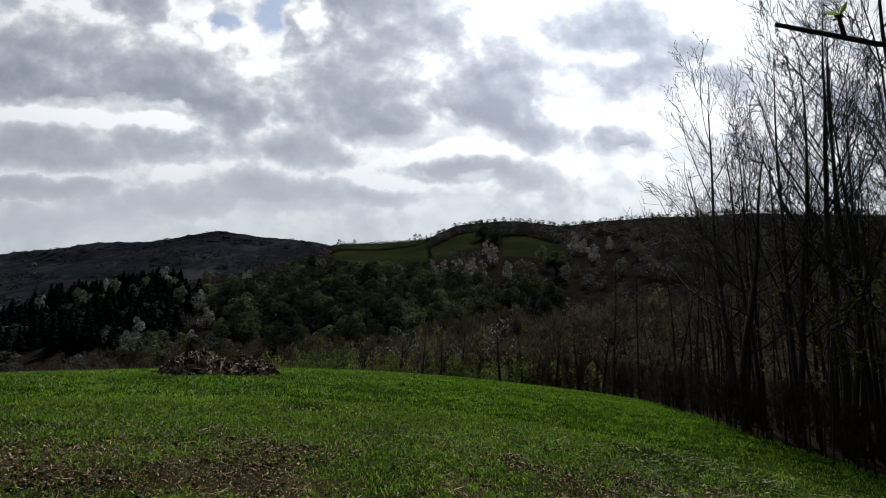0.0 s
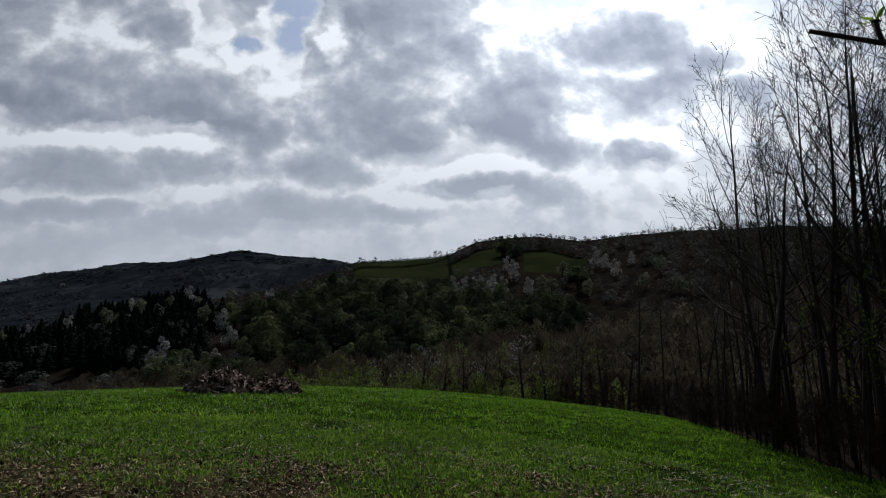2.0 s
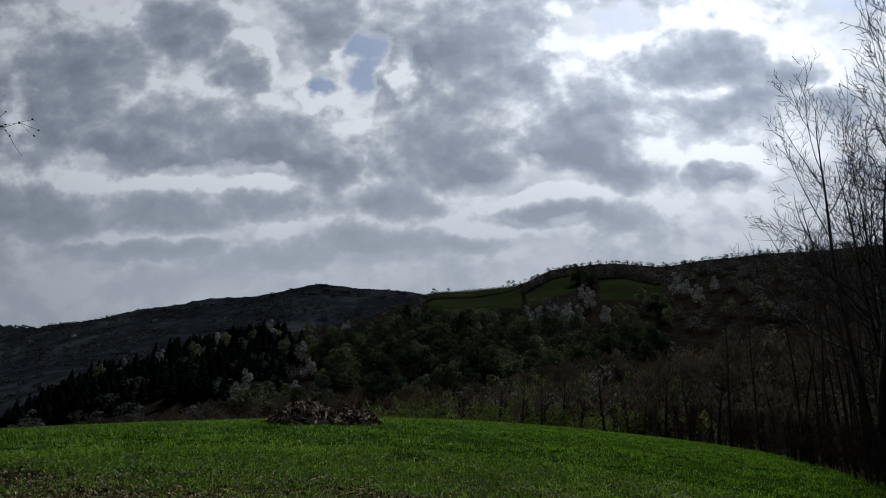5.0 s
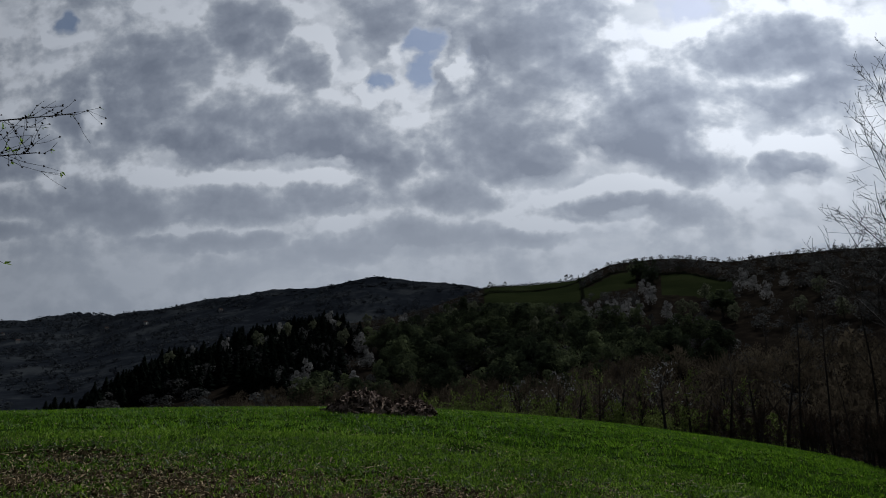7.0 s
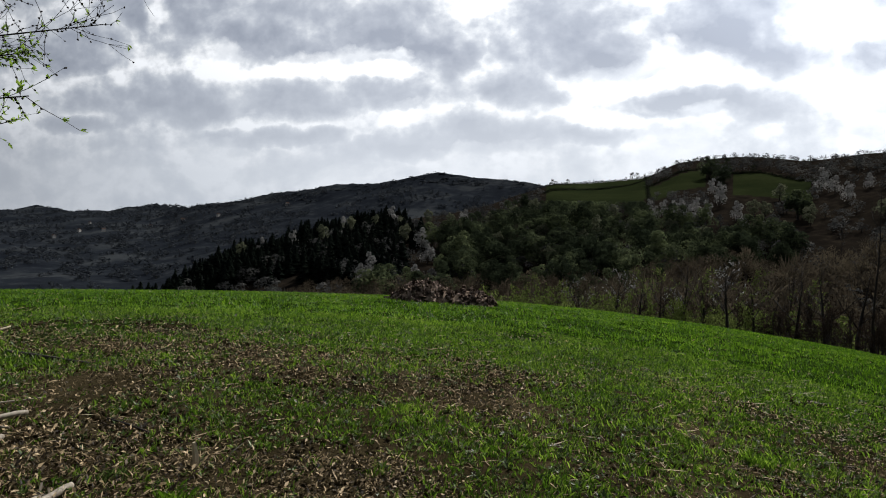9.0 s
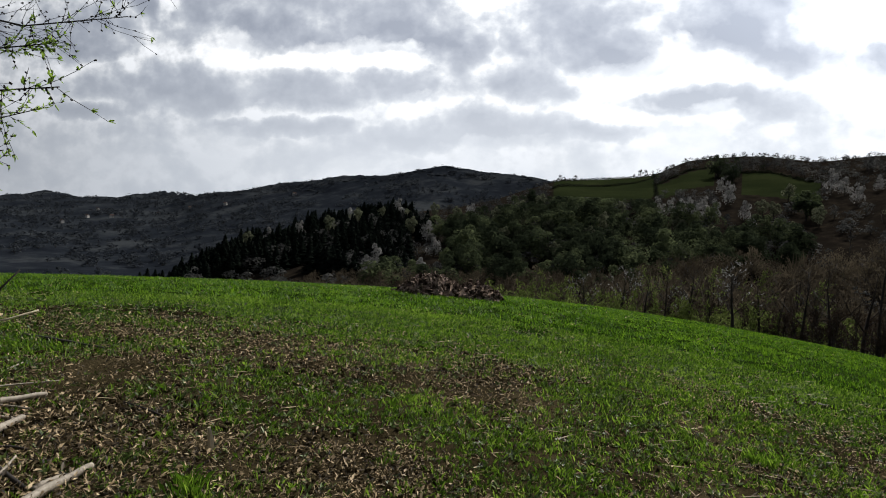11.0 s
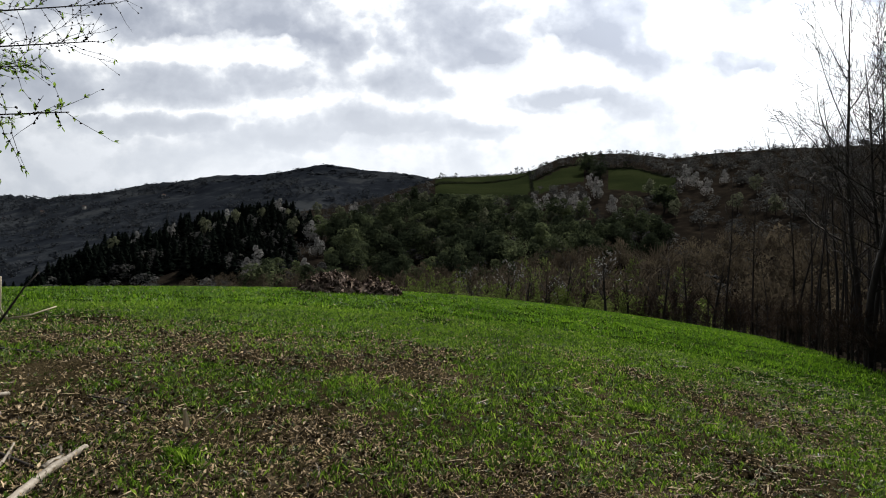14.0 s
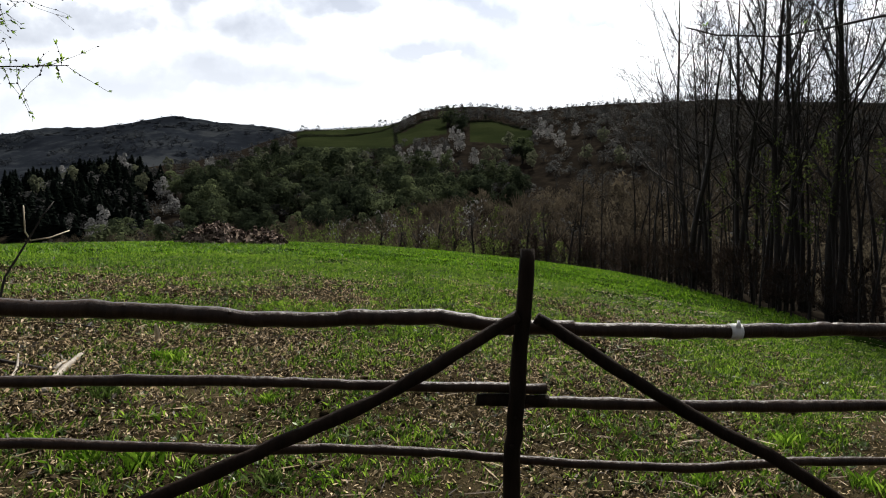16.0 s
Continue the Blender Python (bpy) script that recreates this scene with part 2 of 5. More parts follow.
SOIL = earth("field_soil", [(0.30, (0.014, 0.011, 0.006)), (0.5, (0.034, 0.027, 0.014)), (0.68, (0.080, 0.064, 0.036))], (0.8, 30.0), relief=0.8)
# near black: the shade between grass blades is put into this colour
SHADE_TURF = earth("shade_dark_turf", [(0.30, (0.006, 0.012, 0.002)), (0.5, (0.012, 0.024, 0.004)), (0.70, (0.026, 0.044, 0.008))], (0.35, 18.0))
# floor colour holds the shade of the gaps between the trees
SHADE_FLOOR = earth("shade_dark_floor", [(0.3, (0.006, 0.005, 0.004)), (0.5, (0.012, 0.010, 0.008)), (0.7, (0.030, 0.024, 0.017))], (0.2, 8.0))
MEADOW = earth("hill_meadow", [(0.3, (0.009, 0.013, 0.006)), (0.5, (0.015, 0.020, 0.008)), (0.70, (0.026, 0.032, 0.013))], (0.03, 0.6))
# distance haze is painted in as a blue-grey base colour
HAZE_HILL = earth("haze_blue_hillside", [(0.38, (0.009, 0.011, 0.015)), (0.5, (0.015, 0.018, 0.023)), (0.60, (0.034, 0.038, 0.042))], (0.009, 0.05), relief=0.5, distance=3.0)

GRASS = foliage("grass_blade", (0.018, 0.050, 0.002), (0.062, 0.150, 0.004), (0.25, 0.43, 0.025), 0.5, 0.55, 0.45, 0.2, 0.7)
MEADOW_BLADE = foliage("sparse_grass_blade", (0.018, 0.048, 0.003), (0.075, 0.155, 0.010), (0.29, 0.44, 0.05), 0.8, 0.55, 0.45, 0.25, 0.8)
WEED = foliage("field_weed", (0.018, 0.034, 0.006), (0.050, 0.085, 0.016), (0.20, 0.27, 0.08), 1.2, 0.4, 0.4, 0.3, 0.8)
SCRUB = foliage("scrub_leaf", (0.036, 0.050, 0.014), (0.085, 0.110, 0.030), (0.20, 0.24, 0.075), 0.25, 0.5)
DRY_LEAF = foliage("dry_leaf", (0.022, 0.014, 0.008), (0.12, 0.080, 0.045), (0.58, 0.45, 0.29), 3.0, 0.30, 0.5, 0.12, 0.95)
LITTER = foliage("leaf_litter", (0.016, 0.011, 0.006), (0.085, 0.060, 0.032), (0.68, 0.52, 0.32), 2.0, 0.30, 0.5, 0.15, 1.05)
SPRING_LEAF = foliage("spring_leaf", (0.009, 0.013, 0.010), (0.036, 0.047, 0.027), (0.19, 0.225, 0.11), 0.07, 0.4, 0.7, 0.0, 0.14)
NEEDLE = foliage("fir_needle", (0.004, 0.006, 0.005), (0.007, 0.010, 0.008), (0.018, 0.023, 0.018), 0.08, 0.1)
BLOSSOM = foliage("cherry_blossom", (0.10, 0.10, 0.10), (0.21, 0.21, 0.205), (0.44, 0.43, 0.42), 0.3, 0.4)
PALE_BUD = foliage("pale_bud", (0.06, 0.068, 0.045), (0.115, 0.125, 0.080), (0.24, 0.25, 0.17), 0.2, 0.4)
BARE_TWIG = foliage("bare_twig", (0.036, 0.029, 0.021), (0.076, 0.062, 0.044), (0.165, 0.140, 0.096), 0.07, 0.3, 0.7, 0.0, 0.4)
BRUSH = foliage("dark_brush", (0.014, 0.010, 0.008), (0.032, 0.023, 0.018), (0.068, 0.052, 0.039), 0.2, 0.2)
GREY_TWIG = foliage("grey_twig", (0.018, 0.020, 0.022), (0.055, 0.056, 0.055), (0.19, 0.19, 0.18), 0.06, 0.35, 0.7, 0.0, 0.3)
# leaf colour turned blue-grey to carry the haze over the mountain
HAZE_TREE = foliage("haze_blue_tree", (0.022, 0.026, 0.034), (0.038, 0.044, 0.053), (0.070, 0.077, 0.084), 0.006, 0.35, 0.7, 0.0, 0.6)
BUD_LEAF = foliage("bud_leaf", (0.12, 0.20, 0.025), (0.24, 0.38, 0.05), (0.42, 0.56, 0.12), 2.0, 0.5, 0.5, 0.3)
HEDGE = foliage("hedge_leaf", (0.012, 0.016, 0.010), (0.026, 0.030, 0.020), (0.05, 0.056, 0.035), 0.05, 0.2)
BARK = bark("dark_bark", (0.010, 0.008, 0.007), (0.040, 0.033, 0.028))
FENCE_WOOD = bark("weathered_fence_wood", (0.006, 0.004, 0.003), (0.055, 0.032, 0.021), 9.0, 0.38, 0.18, 1.0)
POST_WOOD = bark("dark_post_wood", (0.005, 0.004, 0.003), (0.030, 0.019, 0.013), 9.0, 0.7, 0.06, 1.0)
DEAD_WOOD = bark("dry_dead_wood", (0.10, 0.080, 0.058), (0.44, 0.385, 0.31), 9.0, 0.6)
CUT_WOOD = bark("pale_cut_wood", (0.36, 0.29, 0.19), (0.66, 0.58, 0.43), 12.0, 0.7)
CLOD = earth("dung_clod", [(0.3, (0.016, 0.011, 0.010)), (0.46, (0.06, 0.044, 0.034)), (0.60, (0.30, 0.235, 0.185))], (3.0, 14.0), 0.6, 0.6)
# pale stop puts the heap's highlights into the clod colour as flecks
LOOSE_CLOD = earth("highlight_flecked_clod", [(0.38, (0.010, 0.008, 0.006)), (0.49, (0.055, 0.041, 0.033)), (0.58, (0.36, 0.28, 0.235))], (4.0, 14.0), 0.6, 0.6)
WHITE = earth("white_cloth", [(0.3, (0.62, 0.62, 0.60)), (0.6, (0.74, 0.74, 0.72)), (0.8, (0.80, 0.80, 0.79))], (6.0, 60.0), 0.7, 0.3, 0.004)
WALL_WHITE = earth("house_plaster", [(0.3, (0.55, 0.52, 0.48)), (0.7, (0.72, 0.70, 0.66))], (0.2, 2.0))
ROOF_RED = earth("roof_tiles", [(0.3, (0.06, 0.045, 0.04)), (0.7, (0.10, 0.07, 0.06))], (0.3, 3.0))


# ---- geometry helpers ----
def smooth(a, b, x):
    s = np.clip((np.asarray(x, float) - a) / (b - a), 0, 1)
    return s * s * (3 - 2 * s)


def field_height(x, y):
    """The convex field: rises ahead of the fence to a crest, falls away to the right."""
    x, y = np.asarray(x, float), np.maximum(np.asarray(y, float), -25.0)
    xp, xn = np.clip(x, 0, 40), np.clip(x, -45, 0)
    lie = 0.07 * smooth(7, 13, np.hypot(x, y))
    return -lie - 0.10033 * np.clip(x, -45, 60) + 0.10531 * y - 0.00626 * xp**2 + 0.00344 * np.clip(x, -45, 50) * y - 0.00345 * y**2 - 0.00341 * xn**2 + 0.00008 * xp**3


EYE_Z = 2.1
# the wooded hill and the mountains behind: azimuth, distance, elevation of the ground line
HILL_AZ = [-180, -60, -30, -24, -19.5, -15, -10, -5, 0, 5, 10, 14, 17, 18.7, 21, 24, 27, 30, 33, 38, 45, 55, 75, 180]
HILL_EL = [0, -7, -6.2, -4.6, -1.6, 0.2, 2.0, 3.0, 3.8, 5.0, 6.95, 7.02, 7.3, 7.75, 8.75, 9.1, 9.1, 8.5, 8.6, 8.95, 8.9, 8.0, 5, 0]
HILL_R = [250, 250, 260, 280, 310, 330, 350, 370, 400, 450, 520, 545, 565, 600, 640, 680, 670, 620, 580, 520, 450, 400, 300, 250]
FAR_AZ = [-180, -60, -45, -36, -32, -30, -27, -24, -21.5, -15, -10, -6, -3, -0.5, 1.5, 5, 8, 12, 20, 60, 180]
FAR_EL = [2, 2, 2.2, 2.3, 3.05, 2.8, 3.0, 3.85, 3.65, 5.05, 6.15, 6.55, 7.2, 7.7, 7.6, 7.3, 6.95, 6.4, 5, 4, 2]
FAR_R = [2200, 2400, 2500, 2500, 2700, 2400, 2300, 2600, 2000, 1800, 1650, 1550, 1500, 1500, 1500, 1450, 1400, 1400, 1500, 1800, 2200]


def terrain(x, y):
    x, y = np.asarray(x, float), np.asarray(y, float)
    r = np.hypot(x, y) + 1e-6
    az = np.degrees(np.arctan2(x, y))
    near = field_height(x * np.minimum(1, 46 / r), y * np.minimum(1, 46 / r)) - np.maximum(0, r - 46) * 0.25
    rb, eb = np.interp(az, HILL_AZ, HILL_R), np.interp(az, HILL_AZ, HILL_EL)
    rc, ec = np.interp(az, FAR_AZ, FAR_R), np.interp(az, FAR_AZ, FAR_EL)
    zb, zc = EYE_Z + rb * np.tan(np.radians(eb)), EYE_Z + rc * np.tan(np.radians(ec))
    valley = -26.0
    k1 = np.clip((r - 110) / (rb - 110), 0, 1)
    slope = valley + (zb - valley) * (0.72 * k1 + 0.28 * k1 * k1 * (3 - 2 * k1))
    back = np.minimum(zb - 30, -30.0)
    z = np.where(r < rb, slope, zb + (back - zb) * smooth(rb, rb + 170, r))
    k2 = np.clip((r - (rb + 170)) / (rc - rb - 170), 0, 1)
    z = np.where(r > rb + 170, back + (zc - back) * (0.55 * k2 + 0.45 * k2 * k2), z)
    z = np.where(r > rc, zc - (zc + 60) * smooth(rc, rc + 1300, r), z)
    rough = np.sin(x * 0.021 + 1.3) * np.sin(y * 0.017) + 0.6 * np.sin(x * 0.047 + y * 0.039) + 0.4 * np.sin(x * 0.09 - y * 0.07)
    z = z + rough * 0.0016 * np.clip(r, 0, 2500) * smooth(220, 420, r)
    w = smooth(44, 105, r)
    front = near * (1 - w) + z * w
    flat = field_height(x, y) * smooth(80, 30, r) + 1.5 * np.sin(r * 0.01)      # pasture behind the fence
    side = smooth(-0.35, 0.12, np.cos(np.radians(az - 8)))
    return front * side + flat * (1 - side)


def ground_z(x, y):
    return float(terrain(x, y))


class Geo:
    """Collects tubes, leaves and lumps into one mesh."""

    def __init__(self):
        self.v, self.f, self.m = [], [], []

    def tube(self, pts, radii, n=6, mat=0, cap=True):
        pts = [Vector(p) for p in pts]
        start = len(self.v)
        side = None
        for i, p in enumerate(pts):
            d = (pts[min(i + 1, len(pts) - 1)] - pts[max(i - 1, 0)]).normalized()
            if side is None:
                side = d.orthogonal().normalized()
            side = (side - d * side.dot(d)).normalized()
            up = d.cross(side)
            for k in range(n):
                a = 2 * math.pi * k / n
                self.v.append(tuple(p + radii[i] * (math.cos(a) * side + math.sin(a) * up)))
        for i in range(len(pts) - 1):
            for k in range(n):
                a, b = start + i * n + k, start + i * n + (k + 1) % n
                self.f.append((a, b, b + n, a + n))
                self.m.append(mat)
        if cap:
            self.f.append(tuple(start + k for k in range(n))[::-1])
            self.f.append(tuple(start + (len(pts) - 1) * n + k for k in range(n)))
            self.m += [mat, mat]

    def leaf(self, p, d, side, length, width, mat=0):
        """A folded leaf of four triangles' worth: two quads about a mid rib."""
        p, d, side = Vector(p), Vector(d).normalized(), Vector(side).normalized()
        up = d.cross(side).normalized()
        i = len(self.v)
        mid = p + d * length * 0.5
        for q in (p, mid + side * width / 2 + up * width * 0.18, p + d * length, mid - side * width / 2 + up * width * 0.18):
            self.v.append(tuple(q))
        self.f += [(i, i + 1, i + 2), (i, i + 2, i + 3)]
        self.m += [mat, mat]

    def lump(self, p, size, rng, mat=0, rough=0.25):
        """An uneven eight-cornered clod."""
        i = len(self.v)
        q = Euler((rng.uniform(0, 6), rng.uniform(0, 6), rng.uniform(0, 6))).to_matrix()
        for c in ((-1, -1, -1), (1, -1, -1), (1, 1, -1), (-1, 1, -1), (-1, -1, 1), (1, -1, 1), (1, 1, 1), (-1, 1, 1)):
            w = Vector([c[k] * size[k] * rng.uniform(0.55 - rough, 0.55 + rough) for k in range(3)])
            self.v.append(tuple(Vector(p) + q @ w))
        for face in ((3, 2, 1, 0), (4, 5, 6, 7), (0, 1, 5, 4), (1, 2, 6, 5), (2, 3, 7, 6), (3, 0, 4, 7)):
            self.f.append(tuple(i + k for k in face))
            self.m.append(mat)

    def mesh(self, name, materials, shade=False):
        me = bpy.data.meshes.new(name)
        me.from_pydata(self.v, [], self.f)
        for mat in materials:
            me.materials.append(mat)
        if len(materials) > 1:
            me.polygons.foreach_set("material_index", self.m)
        if shade:
            me.polygons.foreach_set("use_smooth", [True] * len(me.polygons))
        me.update()
        return me


def part(name, geo, mat, parent, label="", shade=False):
    ob = new(name, geo.mesh(name, mat if isinstance(mat, list) else [mat], shade))
    ob.parent = parent
    return tagged(ob, label) if label else ob


def base(name, m, label, category, group="", kind=""):
    ob = new(name)
    ob.empty_display_size = 0.2
    ob.matrix_basis = m
    return tagged(ob, label, category, group, kind)


def bulk(name, pieces, places, materials, label, category, kind="stuff", soft=False):
    """One object out of many placed pieces. pieces: (verts, tris, material index); places: piece, x, y, z, turn, width, height."""
    vs, fs, ms, count = [], [], [], 0
    by = {}
    for row in places:
        by.setdefault(int(row[0]), []).append(row[1:])
    for k, rows in by.items():
        v, f, mi = pieces[k]
        rows = np.array(rows)
        c, s = np.cos(rows[:, 3]), np.sin(rows[:, 3])
        x = rows[:, 0, None] + rows[:, 4, None] * (v[None, :, 0] * c[:, None] - v[None, :, 1] * s[:, None])
        y = rows[:, 1, None] + rows[:, 4, None] * (v[None, :, 0] * s[:, None] + v[None, :, 1] * c[:, None])
        z = rows[:, 2, None] + rows[:, 5, None] * v[None, :, 2]
        vs.append(np.stack([x, y, z], -1).reshape(-1, 3))
        fs.append((f[None] + (np.arange(len(rows)) * len(v))[:, None, None] + count).reshape(-1, 3))
        ms.append(np.tile(mi, len(rows)))
        count += len(rows) * len(v)
    v, f, mi = np.concatenate(vs), np.concatenate(fs), np.concatenate(ms)
    me = bpy.data.meshes.new(name)
    me.vertices.add(len(v)), me.loops.add(3 * len(f)), me.polygons.add(len(f))
    me.vertices.foreach_set("co", v.astype(np.float32).ravel())
    me.loops.foreach_set("vertex_index", f.astype(np.int32).ravel())
    me.polygons.foreach_set("loop_start", np.arange(0, 3 * len(f), 3, dtype=np.int32))
    me.polygons.foreach_set("material_index", mi.astype(np.int32))
    for mat in materials:
        me.materials.append(mat)
    if soft:
        me.polygons.foreach_set("use_smooth", np.ones(len(f), dtype=bool))
    me.update(calc_edges=True)
    return tagged(new(name, me), label, category, "", kind)


def tris(geo):
    """A Geo as arrays of corners, triangles and material indices."""
    f, m = [], []
    for face, mat in zip(geo.f, geo.m):
        for k in range(1, len(face) - 1):
            f.append((face[0], face[k], face[k + 1]))
            m.append(mat)
    return np.array(geo.v), np.array(f), np.array(m)


def unit(rng):
    while True:
        v = Vector((rng.uniform(-1, 1), rng.uniform(-1, 1), rng.uniform(-1, 1)))
        if 0.05 < v.length < 1:
            return v.normalized()


# ---- the ground, one sheet to the horizon ----
def wood_edge(y):
    """Where the field meets the wood on its falling side."""
    return 13.6 + np.clip(np.asarray(y, float) - 13, 0, 12) * 0.42 + np.clip(np.asarray(y, float) - 25, 0, 40) * 0.06


def build_ground():
    azs = np.concatenate([np.arange(-66, 78, 0.7), np.arange(78, 294, 6.0)])
    rs = np.concatenate([np.linspace(0.6, 12, 46), np.linspace(12.4, 46, 70), np.geomspace(47, 240, 40), np.linspace(245, 760, 104), np.geomspace(770, 3000, 120), np.geomspace(3050, 4600, 8)])
    a, r = np.meshgrid(np.radians(azs), rs)
    x, y = r * np.sin(a), r * np.cos(a)
    z = terrain(x, y)
    for i in range(z.shape[0]):
        for j in range(z.shape[1]):
            rr = rs[i]
            if rr < 50:
                z[i, j] += 0.03 * noise.noise((x[i, j] * 1.1, y[i, j] * 1.1, 0)) + 0.015 * noise.noise((x[i, j] * 4, y[i, j] * 4, 3))
    n = len(azs)
    verts = np.stack([x, y, z], -1).reshape(-1, 3).tolist() + [(0, 0, float(terrain(0, 0)))]
    faces, mats = [], []
    for i in range(len(rs) - 1):
        for j in range(n):
            k = (j + 1) % n
            faces.append((i * n + j, i * n + k, (i + 1) * n + k, (i + 1) * n + j))
            cx, cy, az, rr = x[i, j], y[i, j], azs[j], rs[i]
            if rr < 44:
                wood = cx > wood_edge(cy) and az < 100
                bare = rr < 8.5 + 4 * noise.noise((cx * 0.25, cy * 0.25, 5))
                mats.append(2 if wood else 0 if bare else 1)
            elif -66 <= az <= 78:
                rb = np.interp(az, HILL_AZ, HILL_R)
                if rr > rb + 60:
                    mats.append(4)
                elif in_meadow(az, rr):
                    mats.append(3)
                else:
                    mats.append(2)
            else:
                mats.append(3)
    for j in range(n):
        faces.append((len(verts) - 1, (j + 1) % n, j))
        mats.append(0)
    me = bpy.data.meshes.new("ground")
    me.from_pydata(verts, [], faces)
    for mat in (SOIL, SHADE_TURF, SHADE_FLOOR, MEADOW, HAZE_HILL):
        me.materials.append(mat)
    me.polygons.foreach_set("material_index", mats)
    me.polygons.foreach_set("use_smooth", [True] * len(me.polygons))
    me.update()
    tagged(new("ground", me), "rolling farmland of sparse grass, soil and wooded hills", "ground", "", "structure")


def in_meadow(az, r):
    """Open pasture high on the wooded hill."""
    k = r / float(np.interp(az, HILL_AZ, HILL_R))
    if 9 <= az <= 18.2:
        return 0.70 < k < 0.985
    if 18.2 < az <= 22.8:
        return 0.66 < k < 0.79
    if 24.6 < az <= 30.3:
        return 0.58 < k < 0.72
    return False


build_ground()


# ---- tree makers ----
def wander(rng, p, d, length, segs, bend, lift):
    """A wavering line of points from p."""
    pts, p, d = [Vector(p)], Vector(p), Vector(d).normalized()
    for _ in range(segs):
        d = (d + unit(rng) * bend + Vector((0, 0, lift))).normalized()
        p = p + d * (length / segs)
        pts.append(p.copy())
    return pts


def grow(geo, tips, rng, p, d, length, r, level, plan, limbs=None):
    """One limb with its side limbs. plan: per level (side limbs, least angle, most angle, length share, bend, lift, sides, segments, from)."""
    kids, a0, a1, share, bend, lift, sides, segs, begin = plan[level]
    pts = wander(rng, p, d, length, segs, bend, lift)
    end = 0.08 if level == 0 else 0.25
    radii = [max((0.006, 0.006, 0.006, 0.007)[level], r * (1 - (1 - end) * i / segs)) for i in range(segs + 1)]
    geo.tube(pts, radii, sides, cap=level < 2)
    if level + 1 >= len(plan):
        tips.append((pts[-1], (pts[-1] - pts[-2]).normalized()))
        return
    for k in range(kids):
        s = begin + (1 - begin) * (k + rng.uniform(0.2, 0.9)) / kids
        x = min(s, 0.999) * segs
        i = int(x)
        at = pts[i].lerp(pts[i + 1], x - i)
        along = (pts[i + 1] - pts[i]).normalized()
        turn = Matrix.Rotation(rng.uniform(0, 2 * math.pi), 3, along)
        side = turn @ along.orthogonal().normalized()
        a = radians(rng.uniform(a0, a1))
        way = along * math.cos(a) + side * math.sin(a)
        own = geo
        if limbs is not None:
            own = Geo()
            limbs.append(own)
        grow(own, tips, rng, at, way, length * share * rng.uniform(0.7, 1.25) * (1.15 - 0.65 * s), radii[i] * rng.uniform(0.34, 0.52), level + 1, plan)


TALL_PLAN = [
    (13, 38, 68, 0.40, 0.07, 0.02, 8, 12, 0.24),
    (8, 34, 66, 0.44, 0.13, 0.15, 4, 6, 0.18),
    (5, 34, 66, 0.48, 0.16, 0.20, 3, 4, 0.1),
    (0, 0, 0, 0, 0.2, 0.18, 3, 2, 0)]
POLE_PLAN = [
    (9, 32, 60, 0.24, 0.06, 0.02, 6, 8, 0.40),
    (6, 25, 50, 0.5, 0.14, 0.10, 4, 5, 0.2),
    (5, 25, 50, 0.5, 0.18, 0.08, 3, 3, 0.15)]
ORCHARD_PLAN = [
    (9, 30, 60, 0.55, 0.08, 0.03, 6, 6, 0.25),
    (7, 30, 60, 0.5, 0.16, 0.10, 4, 4, 0.2),
    (6, 25, 60, 0.5, 0.2, 0.06, 3, 3, 0.15)]


def bare_tree(name, label, category, seed, height, radius, plan, lean, m, group, sprouts=0, sprout_mat=None, size=0.1):
    """A leafless or budding tree: trunk with limbs, and a crown of its finest shoots."""
    rng = random.Random(seed)
    geo, tips, limbs = Geo(), [], []
    grow(geo, tips, rng, (0, 0, -0.25), Vector((lean[0], lean[1], 1)), height, radius, 0, plan, limbs)
    root = base(name, m, label, category, group)
    part("trunk", geo, BARK, root, "", True)
    for limb in limbs:
        part("limb", limb, BARK, root, "", True)
    if sprouts:
        crown = Geo()
        for p, d in tips:
            for _ in range(sprouts):
                crown.leaf(p - d * rng.uniform(0, 0.35), d + unit(rng) * 0.9, unit(rng), size * rng.uniform(0.6, 1.3), size * 0.55)
        part("crown", crown, sprout_mat, root)
    return root


# ---- pieces of the far woods ----
def leafy_piece(seed, n, size, loose=0.6):
    """A crown about one wide and one high of loose leaf clumps on a thin trunk."""
    rng = random.Random(seed)
    g = Geo()
    g.tube([(0, 0, -0.05), (0, 0, 0.45)], [0.035, 0.015], 4, 1, False)
    lumps = []
    for _ in range(9):
        a, q = rng.uniform(0, 6.28), rng.uniform(0.05, 0.30)
        lumps.append((Vector((q * math.cos(a), q * math.sin(a), rng.uniform(0.22, 0.80))), rng.uniform(0.15, 0.24)))
    lumps.append((Vector((rng.uniform(-0.1, 0.1), rng.uniform(-0.1, 0.1), 0.88)), 0.13))
    for _ in range(n):
        c, q = rng.choice(lumps)
        d = unit(rng)
        if d.z < -0.3 and rng.random() < 0.7:
            d.z = -d.z
        p = c + d * q * rng.uniform(0.75, 1.05)
        e = (d + unit(rng) * loose).normalized()
        s1 = e.orthogonal().normalized()
        s1 = Matrix.Rotation(rng.uniform(0, 6.28), 3, e) @ s1
        s2 = e.cross(s1)
        w = size * rng.uniform(0.6, 1.3)
        i = len(g.v)
        for q1, q2 in ((-0.6, -0.4), (0.6, -0.3), (0.05, 0.7)):
            g.v.append(tuple(p + s1 * q1 * w + s2 * q2 * w))
        g.f.append((i, i + 1, i + 2)), g.m.append(0)
    return tris(g)


